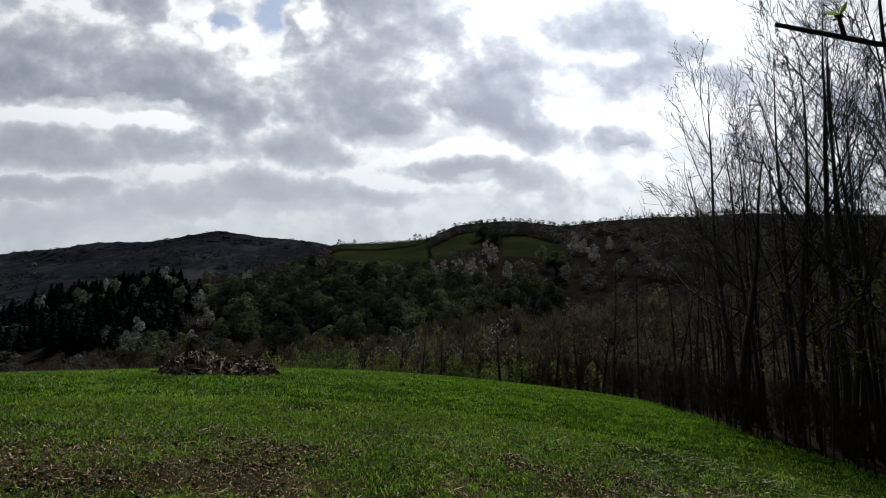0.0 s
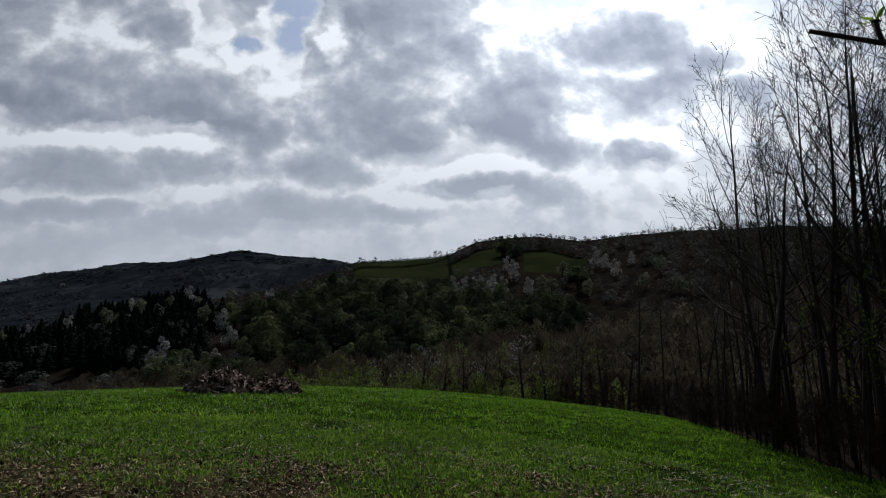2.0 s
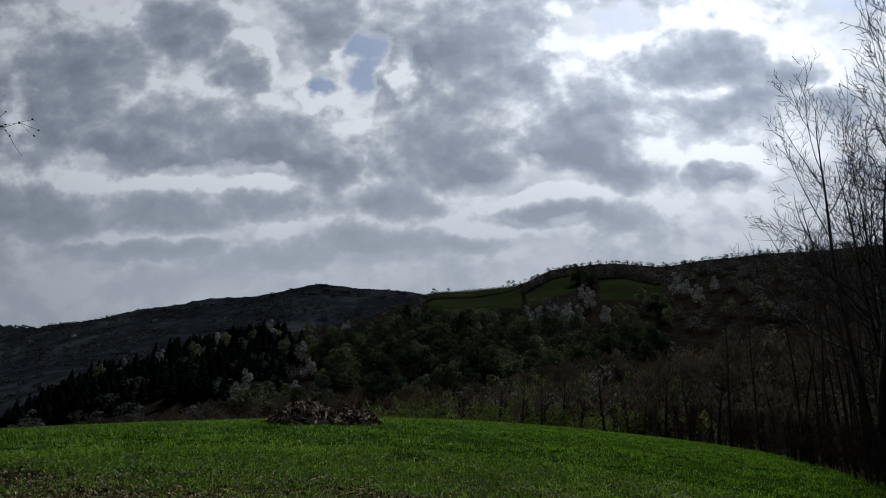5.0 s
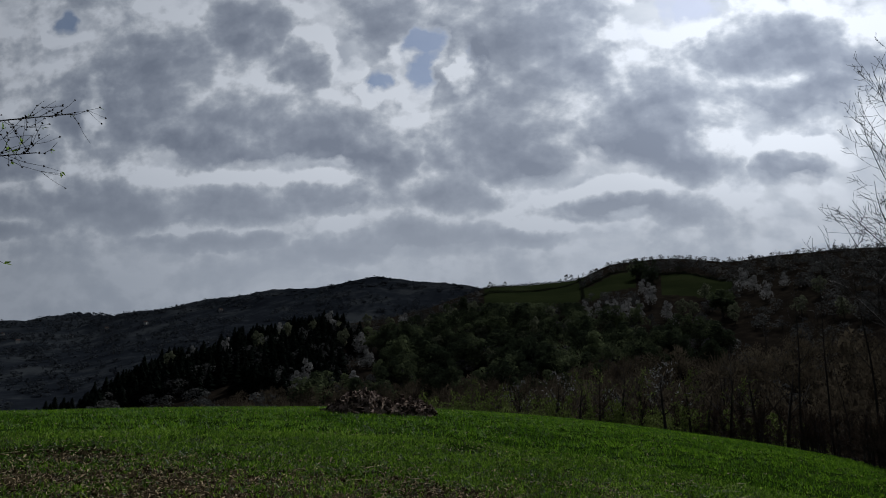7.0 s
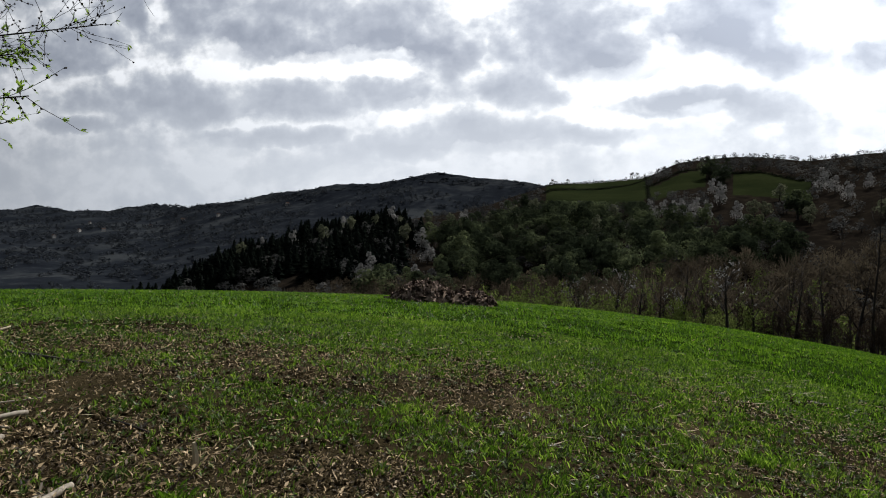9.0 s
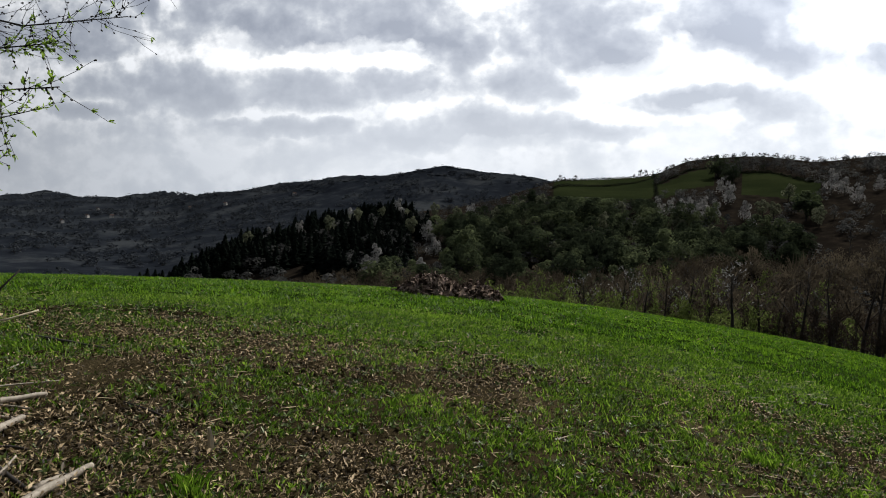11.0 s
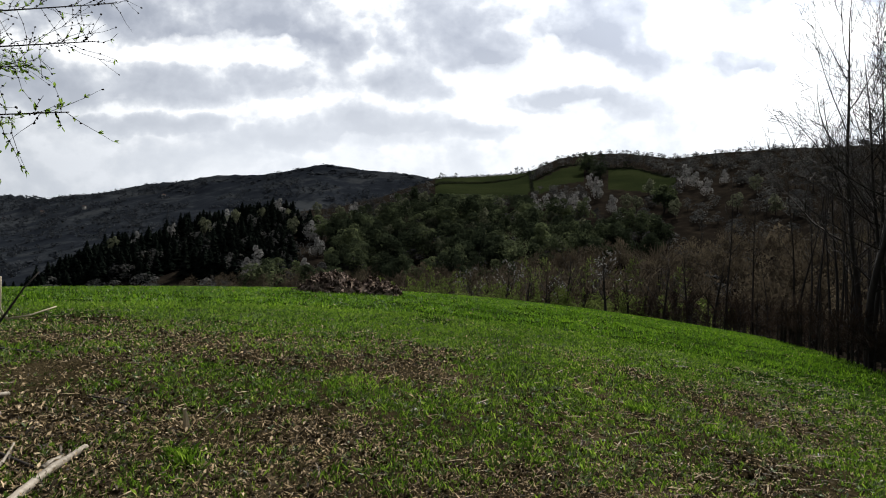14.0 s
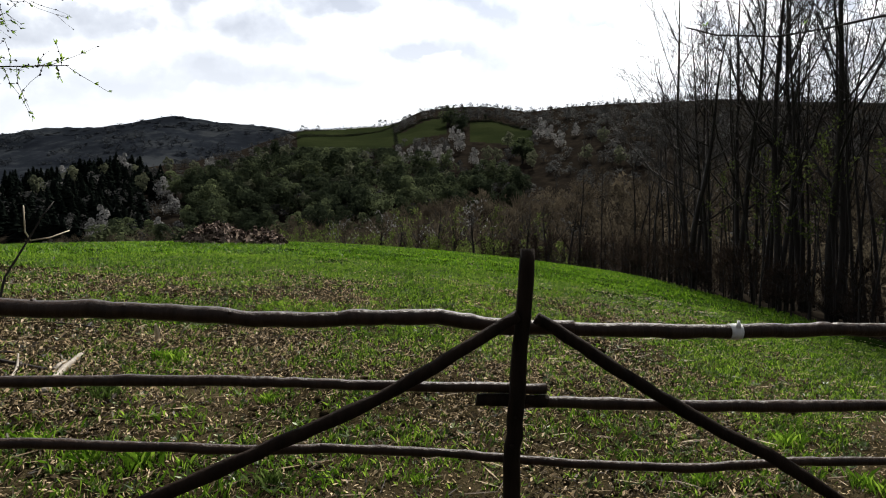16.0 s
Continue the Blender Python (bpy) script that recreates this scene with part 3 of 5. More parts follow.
def twig_piece(seed, n, wide=0.5):
    """A leafless crown: trunk, limbs and many fine upright shoots."""
    rng = random.Random(seed)
    g = Geo()
    top = Vector((rng.uniform(-0.05, 0.05), rng.uniform(-0.05, 0.05), 0.95))
    g.tube([(0, 0, -0.05), top * 0.5, top], [0.013, 0.009, 0.003], 4, 1, False)
    for _ in range(11):
        s = rng.uniform(0.22, 0.8)
        a, q = rng.uniform(0, 6.28), rng.uniform(0.12, 0.34) * wide * 2 * (1.15 - s * 0.7)
        p0 = top * s
        p1 = p0 + Vector((q * math.cos(a), q * math.sin(a), rng.uniform(0.10, 0.28)))
        g.tube([p0, p1], [0.006, 0.002], 3, 1, False)
        for _ in range(n):
            k = rng.uniform(0.15, 1)
            b = p0.lerp(p1, k)
            d = Vector((rng.uniform(-1, 1), rng.uniform(-1, 1), rng.uniform(0.1, 1.7))).normalized() * rng.uniform(0.06, 0.17)
            sd = d.orthogonal().normalized() * 0.0045
            i = len(g.v)
            g.v += [tuple(b - sd), tuple(b + sd), tuple(b + d)]
            g.f.append((i, i + 1, i + 2)), g.m.append(0)
    return tris(g)


def twig_dome(seed):
    """A rounded leafless crown on a straight stem, its shoots thick at the rim."""
    rng = random.Random(seed)
    g = Geo()
    g.tube([(0, 0, -0.05), (rng.uniform(-0.02, 0.02), 0, 0.45), (rng.uniform(-0.04, 0.04), 0, 0.85)], [0.016, 0.011, 0.004], 4, 1, False)
    heads = [(Vector((rng.uniform(-0.22, 0.22), rng.uniform(-0.22, 0.22), rng.uniform(0.45, 0.80))), rng.uniform(0.14, 0.24)) for _ in range(7)]
    for c, q in heads:
        g.tube([(0, 0, c.z - 0.28), c], [0.007, 0.003], 3, 1, False)
        for _ in range(46):
            d = unit(rng)
            d.z = abs(d.z) * 1.2 - 0.25
            b = c + d * q * rng.uniform(0.2, 0.85)
            e = (d + unit(rng) * 0.5) * q * rng.uniform(0.22, 0.5) + Vector((0, 0, 0.03))
            sd = e.orthogonal().normalized() * 0.008
            i = len(g.v)
            g.v += [tuple(b - sd), tuple(b + sd), tuple(b + e)]
            g.f.append((i, i + 1, i + 2)), g.m.append(0)
    return tris(g)


def fir_piece(seed):
    rng = random.Random(seed)
    g = Geo()
    g.tube([(0, 0, -0.03), (0, 0, 0.9)], [0.015, 0.004], 4, 1, False)
    for k in range(15):
        z = 0.10 + 0.9 * k / 15
        reach = 0.27 * (1.02 - z) + 0.02
        for j in range(9):
            a = rng.uniform(0, 6.28)
            o, w = reach * rng.uniform(0.7, 1.15), reach * 0.45
            i = len(g.v)
            c, s = math.cos(a), math.sin(a)
            g.v += [(0, 0, z + 0.05), (c * o - s * w, s * o + c * w, z - 0.03 - o * 0.3), (c * o + s * w, s * o - c * w, z - 0.03 - o * 0.3)]
            g.f.append((i, i + 1, i + 2)), g.m.append(0)
    return tris(g)


def tuft_piece(seed, n, spread, tall, width, plain=False):
    """A tuft of bent grass blades."""
    rng = random.Random(seed)
    g = Geo()
    for _ in range(n):
        a, q = rng.uniform(0, 6.28), rng.uniform(0, spread)
        b = Vector((q * math.cos(a), q * math.sin(a), -0.01))
        h = tall * rng.uniform(0.5, 1.2)
        t = rng.uniform(0, 6.28)
        lean = Vector((math.cos(t), math.sin(t), 0)) * h * rng.uniform(0.15, 0.75)
        sd = Vector((-math.sin(t), math.cos(t), 0)) * width / 2
        i = len(g.v)
        if plain:
            g.v += [tuple(b - sd), tuple(b + sd), tuple(b + lean + Vector((0, 0, h * 0.9)))]
            g.f.append((i, i + 1, i + 2)), g.m.append(0)
            continue
        g.v += [tuple(b - sd), tuple(b + sd), tuple(b + lean * 0.45 + Vector((0, 0, h * 0.65)) + sd * 0.7), tuple(b + lean + Vector((0, 0, h * 0.9)))]
        g.f += [(i, i + 1, i + 2), (i, i + 2, i + 3)]
        g.m += [0, 0]
    return tris(g)


def litter_piece(seed, size):
    """A dry, curled fallen leaf."""
    rng = random.Random(seed)
    g = Geo()
    d = Vector((1, 0, rng.uniform(-0.15, 0.7)))
    g.leaf((0, 0, 0.010), d, Vector((0, 1, rng.uniform(-1.0, 1.0))), size * rng.uniform(0.8, 1.5), size * rng.uniform(0.18, 0.55))
    return tris(g)


def polar(az, r):
    return r * math.sin(radians(az)), r * math.cos(radians(az))


def scatter(rng, count, az0, az1, r0, r1, keep, pieces, wide, tall, sink=0.2):
    """Places over a sector, even by area, where keep(az, r, x, y) allows."""
    rows = []
    while count > 0:
        count -= 1
        az, r = rng.uniform(az0, az1), math.sqrt(rng.uniform(r0 * r0, r1 * r1))
        x, y = polar(az, r)
        if not keep(az, r, x, y):
            continue
        s = rng.uniform(0.75, 1.3)
        rows.append((rng.choice(pieces), x, y, -sink, rng.uniform(0, 6.28), rng.uniform(*wide) * s, rng.uniform(*tall) * s))
    if rows:
        xy = np.array([row[1:3] for row in rows])
        z = terrain(xy[:, 0], xy[:, 1])
        rows = [(a, x, y, zz + dz, t, w, h) for (a, x, y, dz, t, w, h), zz in zip(rows, z)]
    return rows


def patch(x, y, scale, seed=0.0):
    return noise.noise((x * scale, y * scale, seed))


# ---- far woods ----
FULL = [leafy_piece(s, 950, 0.045, 0.28) for s in (5, 6, 7, 8)]
TWIGGY = [twig_piece(s, 15) for s in (11, 12, 13, 14)]
FIR = [fir_piece(s) for s in (21, 22)]
SOFT = [leafy_piece(s, 260, 0.035) for s in (15, 16)]
BROWN = [twig_dome(s) for s in (61, 62, 63, 64)]
FARBLOB = [leafy_piece(s, 26, 0.20) for s in (31, 32, 33)]


def crest(az):
    return float(np.interp(az, HILL_AZ, HILL_R))


CANOPY_AZ = [-30, -16, 0, 10, 20, 30, 36, 45, 70]
CANOPY_EL = [-3.4, -2.4, -1.4, -0.6, 0.8, 2.9, 4.6, 6.0, 6.0]


def under_canopy(rows, least):
    """Keeps the valley trees below the line over which the hill shows."""
    out = []
    for k, x, y, z, t, w, h in rows:
        top = EYE_Z + math.hypot(x, y) * math.tan(radians(float(np.interp(math.degrees(math.atan2(x, y)), CANOPY_AZ, CANOPY_EL))))
        room = (top - z) * random.Random(int(x * 100)).uniform(0.72, 1.04)
        if room > least:
            out.append((k, x, y, z, t, min(w, room * 0.8), min(h, room)))
    return out


SPECIAL = []        # the single trees that stand clear of the woods


def clear(x, y):
    r = math.hypot(x, y)
    for sx, sy, size in SPECIAL:
        d = sx - x, sy - y
        along = (d[0] * x + d[1] * y) / r
        if -3 < along < 20 and abs(d[0] * y - d[1] * x) / r < size:
            return False
    return True


def below_pasture(rows):
    """Trees under the hill pastures stay low enough to leave them open."""
    out = []
    for k, x, y, z, t, w, h in rows:
        az, r = math.degrees(math.atan2(x, y)), math.hypot(x, y)
        foot = 5.3 if 8.6 < az < 18.3 else 6.2 if 18.3 <= az < 23.6 else 5.4 if 24.4 < az < 30.4 else None
        if foot is not None and r < 0.7 * crest(az):
            room = EYE_Z + r * math.tan(radians(foot + 0.15)) - z
            if room < 3.5:
                continue
            w, h = min(w, room * 1.4), min(h, room)
        out.append((k, x, y, z, t, w, h))
    return out


def build_far_woods():
    rng = random.Random(5)

    def fir_zone(az, r, x, y):
        return r < crest(az) + 20 and patch(x, y, 0.012, 2) + (0.30 if az < -3 else -0.25) - max(0, (az + 2) * 0.06) > -0.05 and clear(x, y)
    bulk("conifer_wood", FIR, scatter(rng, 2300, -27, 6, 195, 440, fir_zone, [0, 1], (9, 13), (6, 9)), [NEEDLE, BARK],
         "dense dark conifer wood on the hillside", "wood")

    def green_zone(az, r, x, y):
        return not in_meadow(az, r) and r < crest(az) * 0.72 and r > 185 and patch(x, y, 0.010, 9) + 0.7 * math.exp(-((az - 9) / 10) ** 2) > 0.08 and clear(x, y)
    bulk("leafy_wood", FULL, below_pasture(scatter(rng, 1500, -12, 30, 185, 480, green_zone, [0, 1, 2, 3], (10, 15), (9, 12.5))), [SPRING_LEAF, BARK],
         "broadleaf wood in fresh dull green leaf", "wood")

    def grey_zone(az, r, x, y):
        return not in_meadow(az, r) and r < crest(az) + 14 and r > 165 + 60 * patch(x, y, 0.02, 4) and clear(x, y)
    rows = scatter(rng, 3300, -32, 66, 150, 700, grey_zone, [0, 1, 2, 3, 4, 5], (7, 11), (5, 8))
    tops = []
    for k, x, y, z, t, w, h in rows:
        small = 0.5 if math.hypot(x, y) > 0.84 * crest(math.degrees(math.atan2(x, y))) else 1.0
        tops.append((k, x, y, z, t, w * (small + 0.1 * (small < 1)), h * small))
    rows = tops
    bulk("bare_hill_wood", [leafy_piece(s, 170, 0.075) for s in (25, 26, 27, 28)] + TWIGGY[:2], below_pasture(rows), [GREY_TWIG, BARK],
         "grey leafless wood on the hillside", "wood")

    def brown_zone(az, r, x, y):
        return x > -40 and az > -14 + 8 * patch(x, y, 0.03, 1)
    rows = under_canopy(scatter(rng, 1800, -16, 66, 54, 230, brown_zone, [0, 1, 2, 3, 4, 5], (7, 10), (8, 13)), 2.5)
    bulk("bare_valley_wood", BROWN + SOFT, rows, [BARE_TWIG, BARK], "brown leafless young wood in the valley", "wood")

    rows = []
    for az in np.concatenate([np.arange(18.5, 30, 0.9), np.arange(30, 60, 0.2)]):
        r = crest(az) + rng.uniform(-8, 12)
        x, y = polar(az, r)
        rows.append((rng.choice([0, 1, 2, 3]), x, y, ground_z(x, y) - 0.3, rng.uniform(0, 6), rng.uniform(4, 7), rng.uniform(2.0, 5.0)))
    bulk("ridge_trees", TWIGGY[:2] + SOFT, rows, [BRUSH, BARK], "thin leafless trees along the ridge line", "trees")

    def far_zone(az, r, x, y):
        rc = float(np.interp(az, FAR_AZ, FAR_R))
        return rc - 90 < r < rc + 20 and patch(x, y, 0.006, 3) > -0.3

    def slope_zone(az, r, x, y):
        rc = float(np.interp(az, FAR_AZ, FAR_R))
        return crest(az) + 250 < r < rc - 40 and patch(x, y, 0.007, 3) + 0.7 * patch(x, y, 0.019, 6) > -0.10
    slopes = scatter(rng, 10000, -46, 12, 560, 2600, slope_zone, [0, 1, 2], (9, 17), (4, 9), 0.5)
    bulk("mountain_forest", FARBLOB, slopes + scatter(rng, 6000, -48, 16, 1200, 2750, far_zone, [0, 1, 2], (14, 26), (1.2, 2.6), 0.5), [HAZE_TREE, BARK],
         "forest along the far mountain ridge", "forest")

    # dark hedge lines across the hill pastures
    rows = []
    for az0, k0, az1, k1 in ((9.4, 0.84, 18.2, 0.90), (9.6, 0.985, 18.0, 1.0), (18.4, 0.66, 18.1, 0.98), (24.2, 0.54, 24.2, 0.72), (24.6, 0.72, 31, 0.725), (18.5, 0.80, 24, 0.80)):
        for s in np.arange(0, 1, 0.012):
            az, k = az0 + (az1 - az0) * s, k0 + (k1 - k0) * s
            x, y = polar(az, crest(az) * k + rng.uniform(-2, 2))
            rows.append((rng.choice([0, 1, 2]), x, y, ground_z(x, y) - 0.3, rng.uniform(0, 6), rng.uniform(2.5, 5), rng.uniform(1.0, 2.3)))
    bulk("pasture_hedges", FARBLOB, rows, [HEDGE, BARK], "dark hedgerows dividing the hill pastures", "hedge")


def on_slope(az, el):
    """How far off the hillside shows at that elevation."""
    rr = np.linspace(190, crest(az), 240)
    x, y = rr * math.sin(radians(az)), rr * math.cos(radians(az))
    e = np.degrees(np.arctan2(terrain(x, y) - EYE_Z, rr))
    return float(rr[min(int(np.searchsorted(np.maximum.accumulate(e), el)), 239)])


def crowned_tree(name, label, category, group, seed, places, n, size, leaf, m_wide, m_tall):
    """Separate far trees with a full crown, all of one make."""
    v, f, mi = leafy_piece(seed, n, size)
    first = None
    rng = random.Random(seed)
    for az, el, s in places:
        x, y = polar(az, on_slope(az, el))
        z = ground_z(x, y) - 0.2
        if first is None:
            first = base(name, pose(x, y, z), label, category, group)
            for k, pname, mat in ((1, "trunk", BARK), (0, "crown", leaf)):
                pick = f[mi == k]
                used, back = np.unique(pick, return_inverse=True)
                me = bpy.data.meshes.new(pname)
                me.from_pydata((v[used] * (m_wide, m_wide, m_tall)).tolist(), [], back.reshape(-1, 3).tolist())
                me.materials.append(mat)
                ob = new(pname, me)
                ob.parent = first
            first.scale = (s, s, s)
        else:
            made = copy_thing(first, pose(x, y, z, 0, 0, rng.uniform(0, 360)))
            made.scale = (s, s, s * rng.uniform(0.85, 1.2))
    return first


BLOSSOM_AT = [(-1.5, 0.6, 1.2), (-0.9, -0.6, 1.0), (-6.2, -2.2, 1.0), (-6.9, -2.9, 0.9), (-2.0, -2.4, 0.8), (-12.8, 0.4, 1.0), (-4.2, 3.0, 1.1), (2.4, 2.9, 1.1),
              (18.4, 4.6, 0.9), (19.0, 3.9, 0.9), (19.7, 4.1, 1.0), (20.4, 3.9, 1.0), (21.0, 4.2, 0.9), (21.7, 3.8, 1.0), (22.3, 4.2, 1.0), (23.0, 3.8, 1.1), (24.0, 5.0, 1.3), (23.5, 5.9, 1.0),
              (25.3, 3.7, 1.2), (26.0, 2.8, 0.9), (31.3, 6.0, 1.4), (32.2, 5.9, 1.2), (33.0, 5.2, 1.1), (34.4, 6.2, 0.9), (24.4, 2.0, 0.7), (-8.6, 2.6, 1.0), (0.6, 1.6, 0.9), (-15.5, 0.0, 0.8)]
PALE_AT = [(28.4, 5.4, 1.0), (26.6, 4.2, 1.0), (27.4, 4.0, 0.9), (30.6, 3.4, 0.9), (6.8, 3.4, 1.1), (-3.4, 2.6, 0.8), (1.0, 2.8, 0.8), (-8.0, 2.0, 1.0), (13.0, 1.0, 0.9), (10.0, -0.6, 0.8), (35.4, 4.0, 1.0), (8.6, 3.9, 1.0), (12.0, 3.4, 0.9), (15.4, 3.6, 1.0), (17.0, 2.6, 0.9), (5.4, 0.8, 0.8), (9.4, 1.4, 0.9), (14.2, 2.0, 1.0), (-10.4, 1.0, 0.9), (-17.2, -0.6, 0.8), (-3.0, 1.2, 0.9), (2.8, 0.4, 0.9), (20.2, 2.4, 0.9), (22.8, 1.8, 0.9), (28.8, 2.2, 0.9), (36.8, 5.4, 1.0), (38.2, 3.6, 1.0), (-1.0, 2.9, 0.8), (-5.6, 2.4, 0.8), (4.6, 2.4, 1.0)]
ROUND_AT = [(29.7, 3.9, 1.0)]
for _places, _size in ((BLOSSOM_AT, 4.2), (PALE_AT, 4.2), (ROUND_AT, 8.5)):
    for _az, _el, _s in _places:
        SPECIAL.append((*polar(_az, on_slope(_az, _el)), _size * _s))
build_far_woods()
crowned_tree("cherry_tree", "white-blossomed wild cherry tree among bare woods", "tree", "blossoming trees on the hill", 41, BLOSSOM_AT, 620, 0.055, BLOSSOM, 7.8, 8.6)
crowned_tree("pale_tree", "pale grey-green budding tree on the hillside", "tree", "budding trees on the hill", 42,
             PALE_AT,
             420, 0.075, PALE_BUD, 9.5, 9.5)
crowned_tree("round_tree", "large rounded tree in fresh green leaf", "tree", "", 43, ROUND_AT, 900, 0.07, SPRING_LEAF, 17, 14)
crowned_tree("ridge_tree", "small dark tree standing alone on the ridge", "tree", "lone trees on the ridge", 44,
             [(17.0, 7.8, 1.0), (17.4, 7.8, 0.8), (10.1, 7.2, 0.7), (26.5, 7.7, 1.0), (30.0, 7.0, 0.6)], 240, 0.07, HEDGE, 7, 7)


def farmhouse(m, seed):
    rng = random.Random(seed)
    root = base("farmhouse", m, "small white farmhouse with a dark roof far away", "house", "houses on the far slope")
    w, d, h = rng.uniform(6, 8), rng.uniform(5, 7), rng.uniform(4, 5)
    g = Geo()
    g.v += [(sx * w / 2, sy * d / 2, z) for z in (-3, h) for sx, sy in ((-1, -1), (1, -1), (1, 1), (-1, 1))] + [(-w / 2, 0, h + 2), (w / 2, 0, h + 2)]
    g.f += [(0, 1, 5, 4), (1, 2, 6, 5), (2, 3, 7, 6), (3, 0, 4, 7), (4, 7, 8), (5, 9, 6)]
    g.m += [0] * 6
    part("wall", g, WALL_WHITE, root)
    g = Geo()
    for s in (-1, 1):
        i = len(g.v)
        e = d / 2 + 0.6
        g.v += [(-w / 2 - 0.5, s * e, h - 0.4), (w / 2 + 0.5, s * e, h - 0.4), (w / 2 + 0.5, 0, h + 2.1), (-w / 2 - 0.5, 0, h + 2.1)]
        g.v += [(a, b, c + 0.25) for a, b, c in g.v[i:i + 4]]
        g.f += [(i, i + 1, i + 2, i + 3), (i + 4, i + 7, i + 6, i + 5), (i, i + 4, i + 5, i + 1), (i + 3, i + 2, i + 6, i + 7), (i, i + 3, i + 7, i + 4), (i + 1, i + 5, i + 6, i + 2)]
        g.m += [0] * 6
    part("roof", g, ROOF_RED, root)
    for k in (-0.25, 0.25):
        g = Geo()
        g.v += [(k * w - 0.5, -d / 2 - 0.05, h * 0.4), (k * w + 0.5, -d / 2 - 0.05, h * 0.4), (k * w + 0.5, -d / 2 - 0.05, h * 0.7), (k * w - 0.5, -d / 2 - 0.05, h * 0.7)]
        g.v += [(a, b + 0.1, c) for a, b, c in g.v[:4]]
        g.f += [(0, 1, 2, 3), (0, 4, 5, 1), (1, 5, 6, 2), (2, 6, 7, 3), (3, 7, 4, 0)]
        g.m += [0] * 5
        part("window", g, POST_WOOD, root)
    return root


_rng = random.Random(8)
for az, r in ((-29.5, 1650), (-27.8, 1580), (-24.4, 1700), (-22.0, 1650), (-31.2, 1500), (-19.2, 1550), (-13.5, 1500), (-28.8, 1800)):
    x, y = polar(az, r)
    farmhouse(pose(x, y, ground_z(x, y) + 1, 0, 0, _rng.uniform(-40, 40)), int(r))


# ---- trees at the field's edge ----
def edge_trees():
    rng = random.Random(17)
    makes = []
    for k, (h, rad) in enumerate(((12.5, 0.125), (11.5, 0.11), (13.5, 0.135), (11.0, 0.10))):
        makes.append((bare_tree, h, rad, k))
    first = {}
    # trees with y under 9 are unseen, added to shade the field's right side
    spots = [(1, 14.9, 15.1, 0), (0, 15.6, 14.0, 1), (2, 15.8, 12.6, 2), (3, 14.9, 11.7, 3), (2, 15.4, 10.4, 0), (0, 16.4, 9.2, 1), (1, 17.2, 16.8, 2),
             (3, 16.9, 14.9, 0), (0, 17.9, 13.1, 3), (1, 17.2, 11.6, 1), (3, 18.6, 18.8, 2), (2, 19.5, 16.0, 1), (0, 19.8, 13.2, 0), (1, 19.2, 10.2, 3),
             (2, 20.4, 21.2, 3), (3, 21.5, 17.6, 0), (1, 22.6, 12.2, 1), (3, 20.9, 8.2, 3), (2, 17.4, 8.0, 2), (1, 15.6, 7.4, 0), (0, 16.6, 5.4, 2), (2, 18.4, 5.0, 1), (3, 15.2, 4.2, 3), (1, 17.0, 2.6, 2), (0, 19.2, 2.0, 3)]
    for k, x, y, turn in spots:
        m = pose(x, y, ground_z(x, y), 0, 0, turn * 90 + rng.uniform(-25, 25))
        if k not in first:
            _, h, rad, seed = makes[k]
            first[k] = bare_tree("bare_tree", "tall leafless broadleaf tree with dark bark at the field edge", "tree", 50 + seed, h, rad, TALL_PLAN,
                                 (-0.05, -0.02), m, "trees along the field edge")
            first[k].scale = ((0.95, 0.95, 0.95), (1.15, 1.15, 0.80), (1.0, 1.0, 1.0), (0.9, 0.9, 0.9))[k]
        else:
            ob = copy_thing(first[k], m)
            s = rng.uniform(0.82, 1.1)
            ob.scale = (s, s, s * rng.uniform(0.95, 1.1))
    firstp = {}
    n = 0
    while n < 96:
        y = rng.uniform(5, 31) if n < 80 else rng.uniform(6, 22)
        x = float(wood_edge(y)) + rng.uniform(0.2, 1) ** 1.6 * (17 if n < 80 else 8)
        k = rng.choice([0, 1, 2])
        m = pose(x, y, ground_z(x, y), rng.uniform(-4, 4), rng.uniform(-5, 3), rng.uniform(0, 360))
        if k not in firstp:
            firstp[k] = bare_tree("young_tree", "slender leafless young tree at the field edge", "tree", 70 + k, (9.0, 8.0, 10.0)[k], (0.075, 0.06, 0.09)[k], POLE_PLAN, (-0.03, 0), m, "young trees along the field edge")
        else:
            ob = copy_thing(firstp[k], m)
            s = rng.uniform(0.7, 1.2)
            ob.scale = (s, s, s)
        n += 1


def leafing_shrubs():
    rng = random.Random(37)
    first = None
    for az, r, s in ((50.5, 17.0, 0.8), (52.5, 18.5, 1.0), (54.5, 16.6, 0.9), (56.5, 17.6, 1.1), (48.0, 21.0, 0.9), (59.0, 16.0, 1.0)):
        x, y = polar(az, r)
        m = pose(x, y, ground_z(x, y), 0, 0, rng.uniform(0, 360))
        if first is None:
            first = bare_tree("leafing_shrub", "slender shrub with thin yellow-green young leaves", "shrub", 97, 4.6, 0.04, POLE_PLAN, (-0.06, 0), m, "leafing shrubs at the wood edge", 5, SCRUB, 0.10)
            first.scale = (s, s, s)
        else:
            copy_thing(first, m).scale = (s, s, s * 1.1)


edge_trees()
leafing_shrubs()


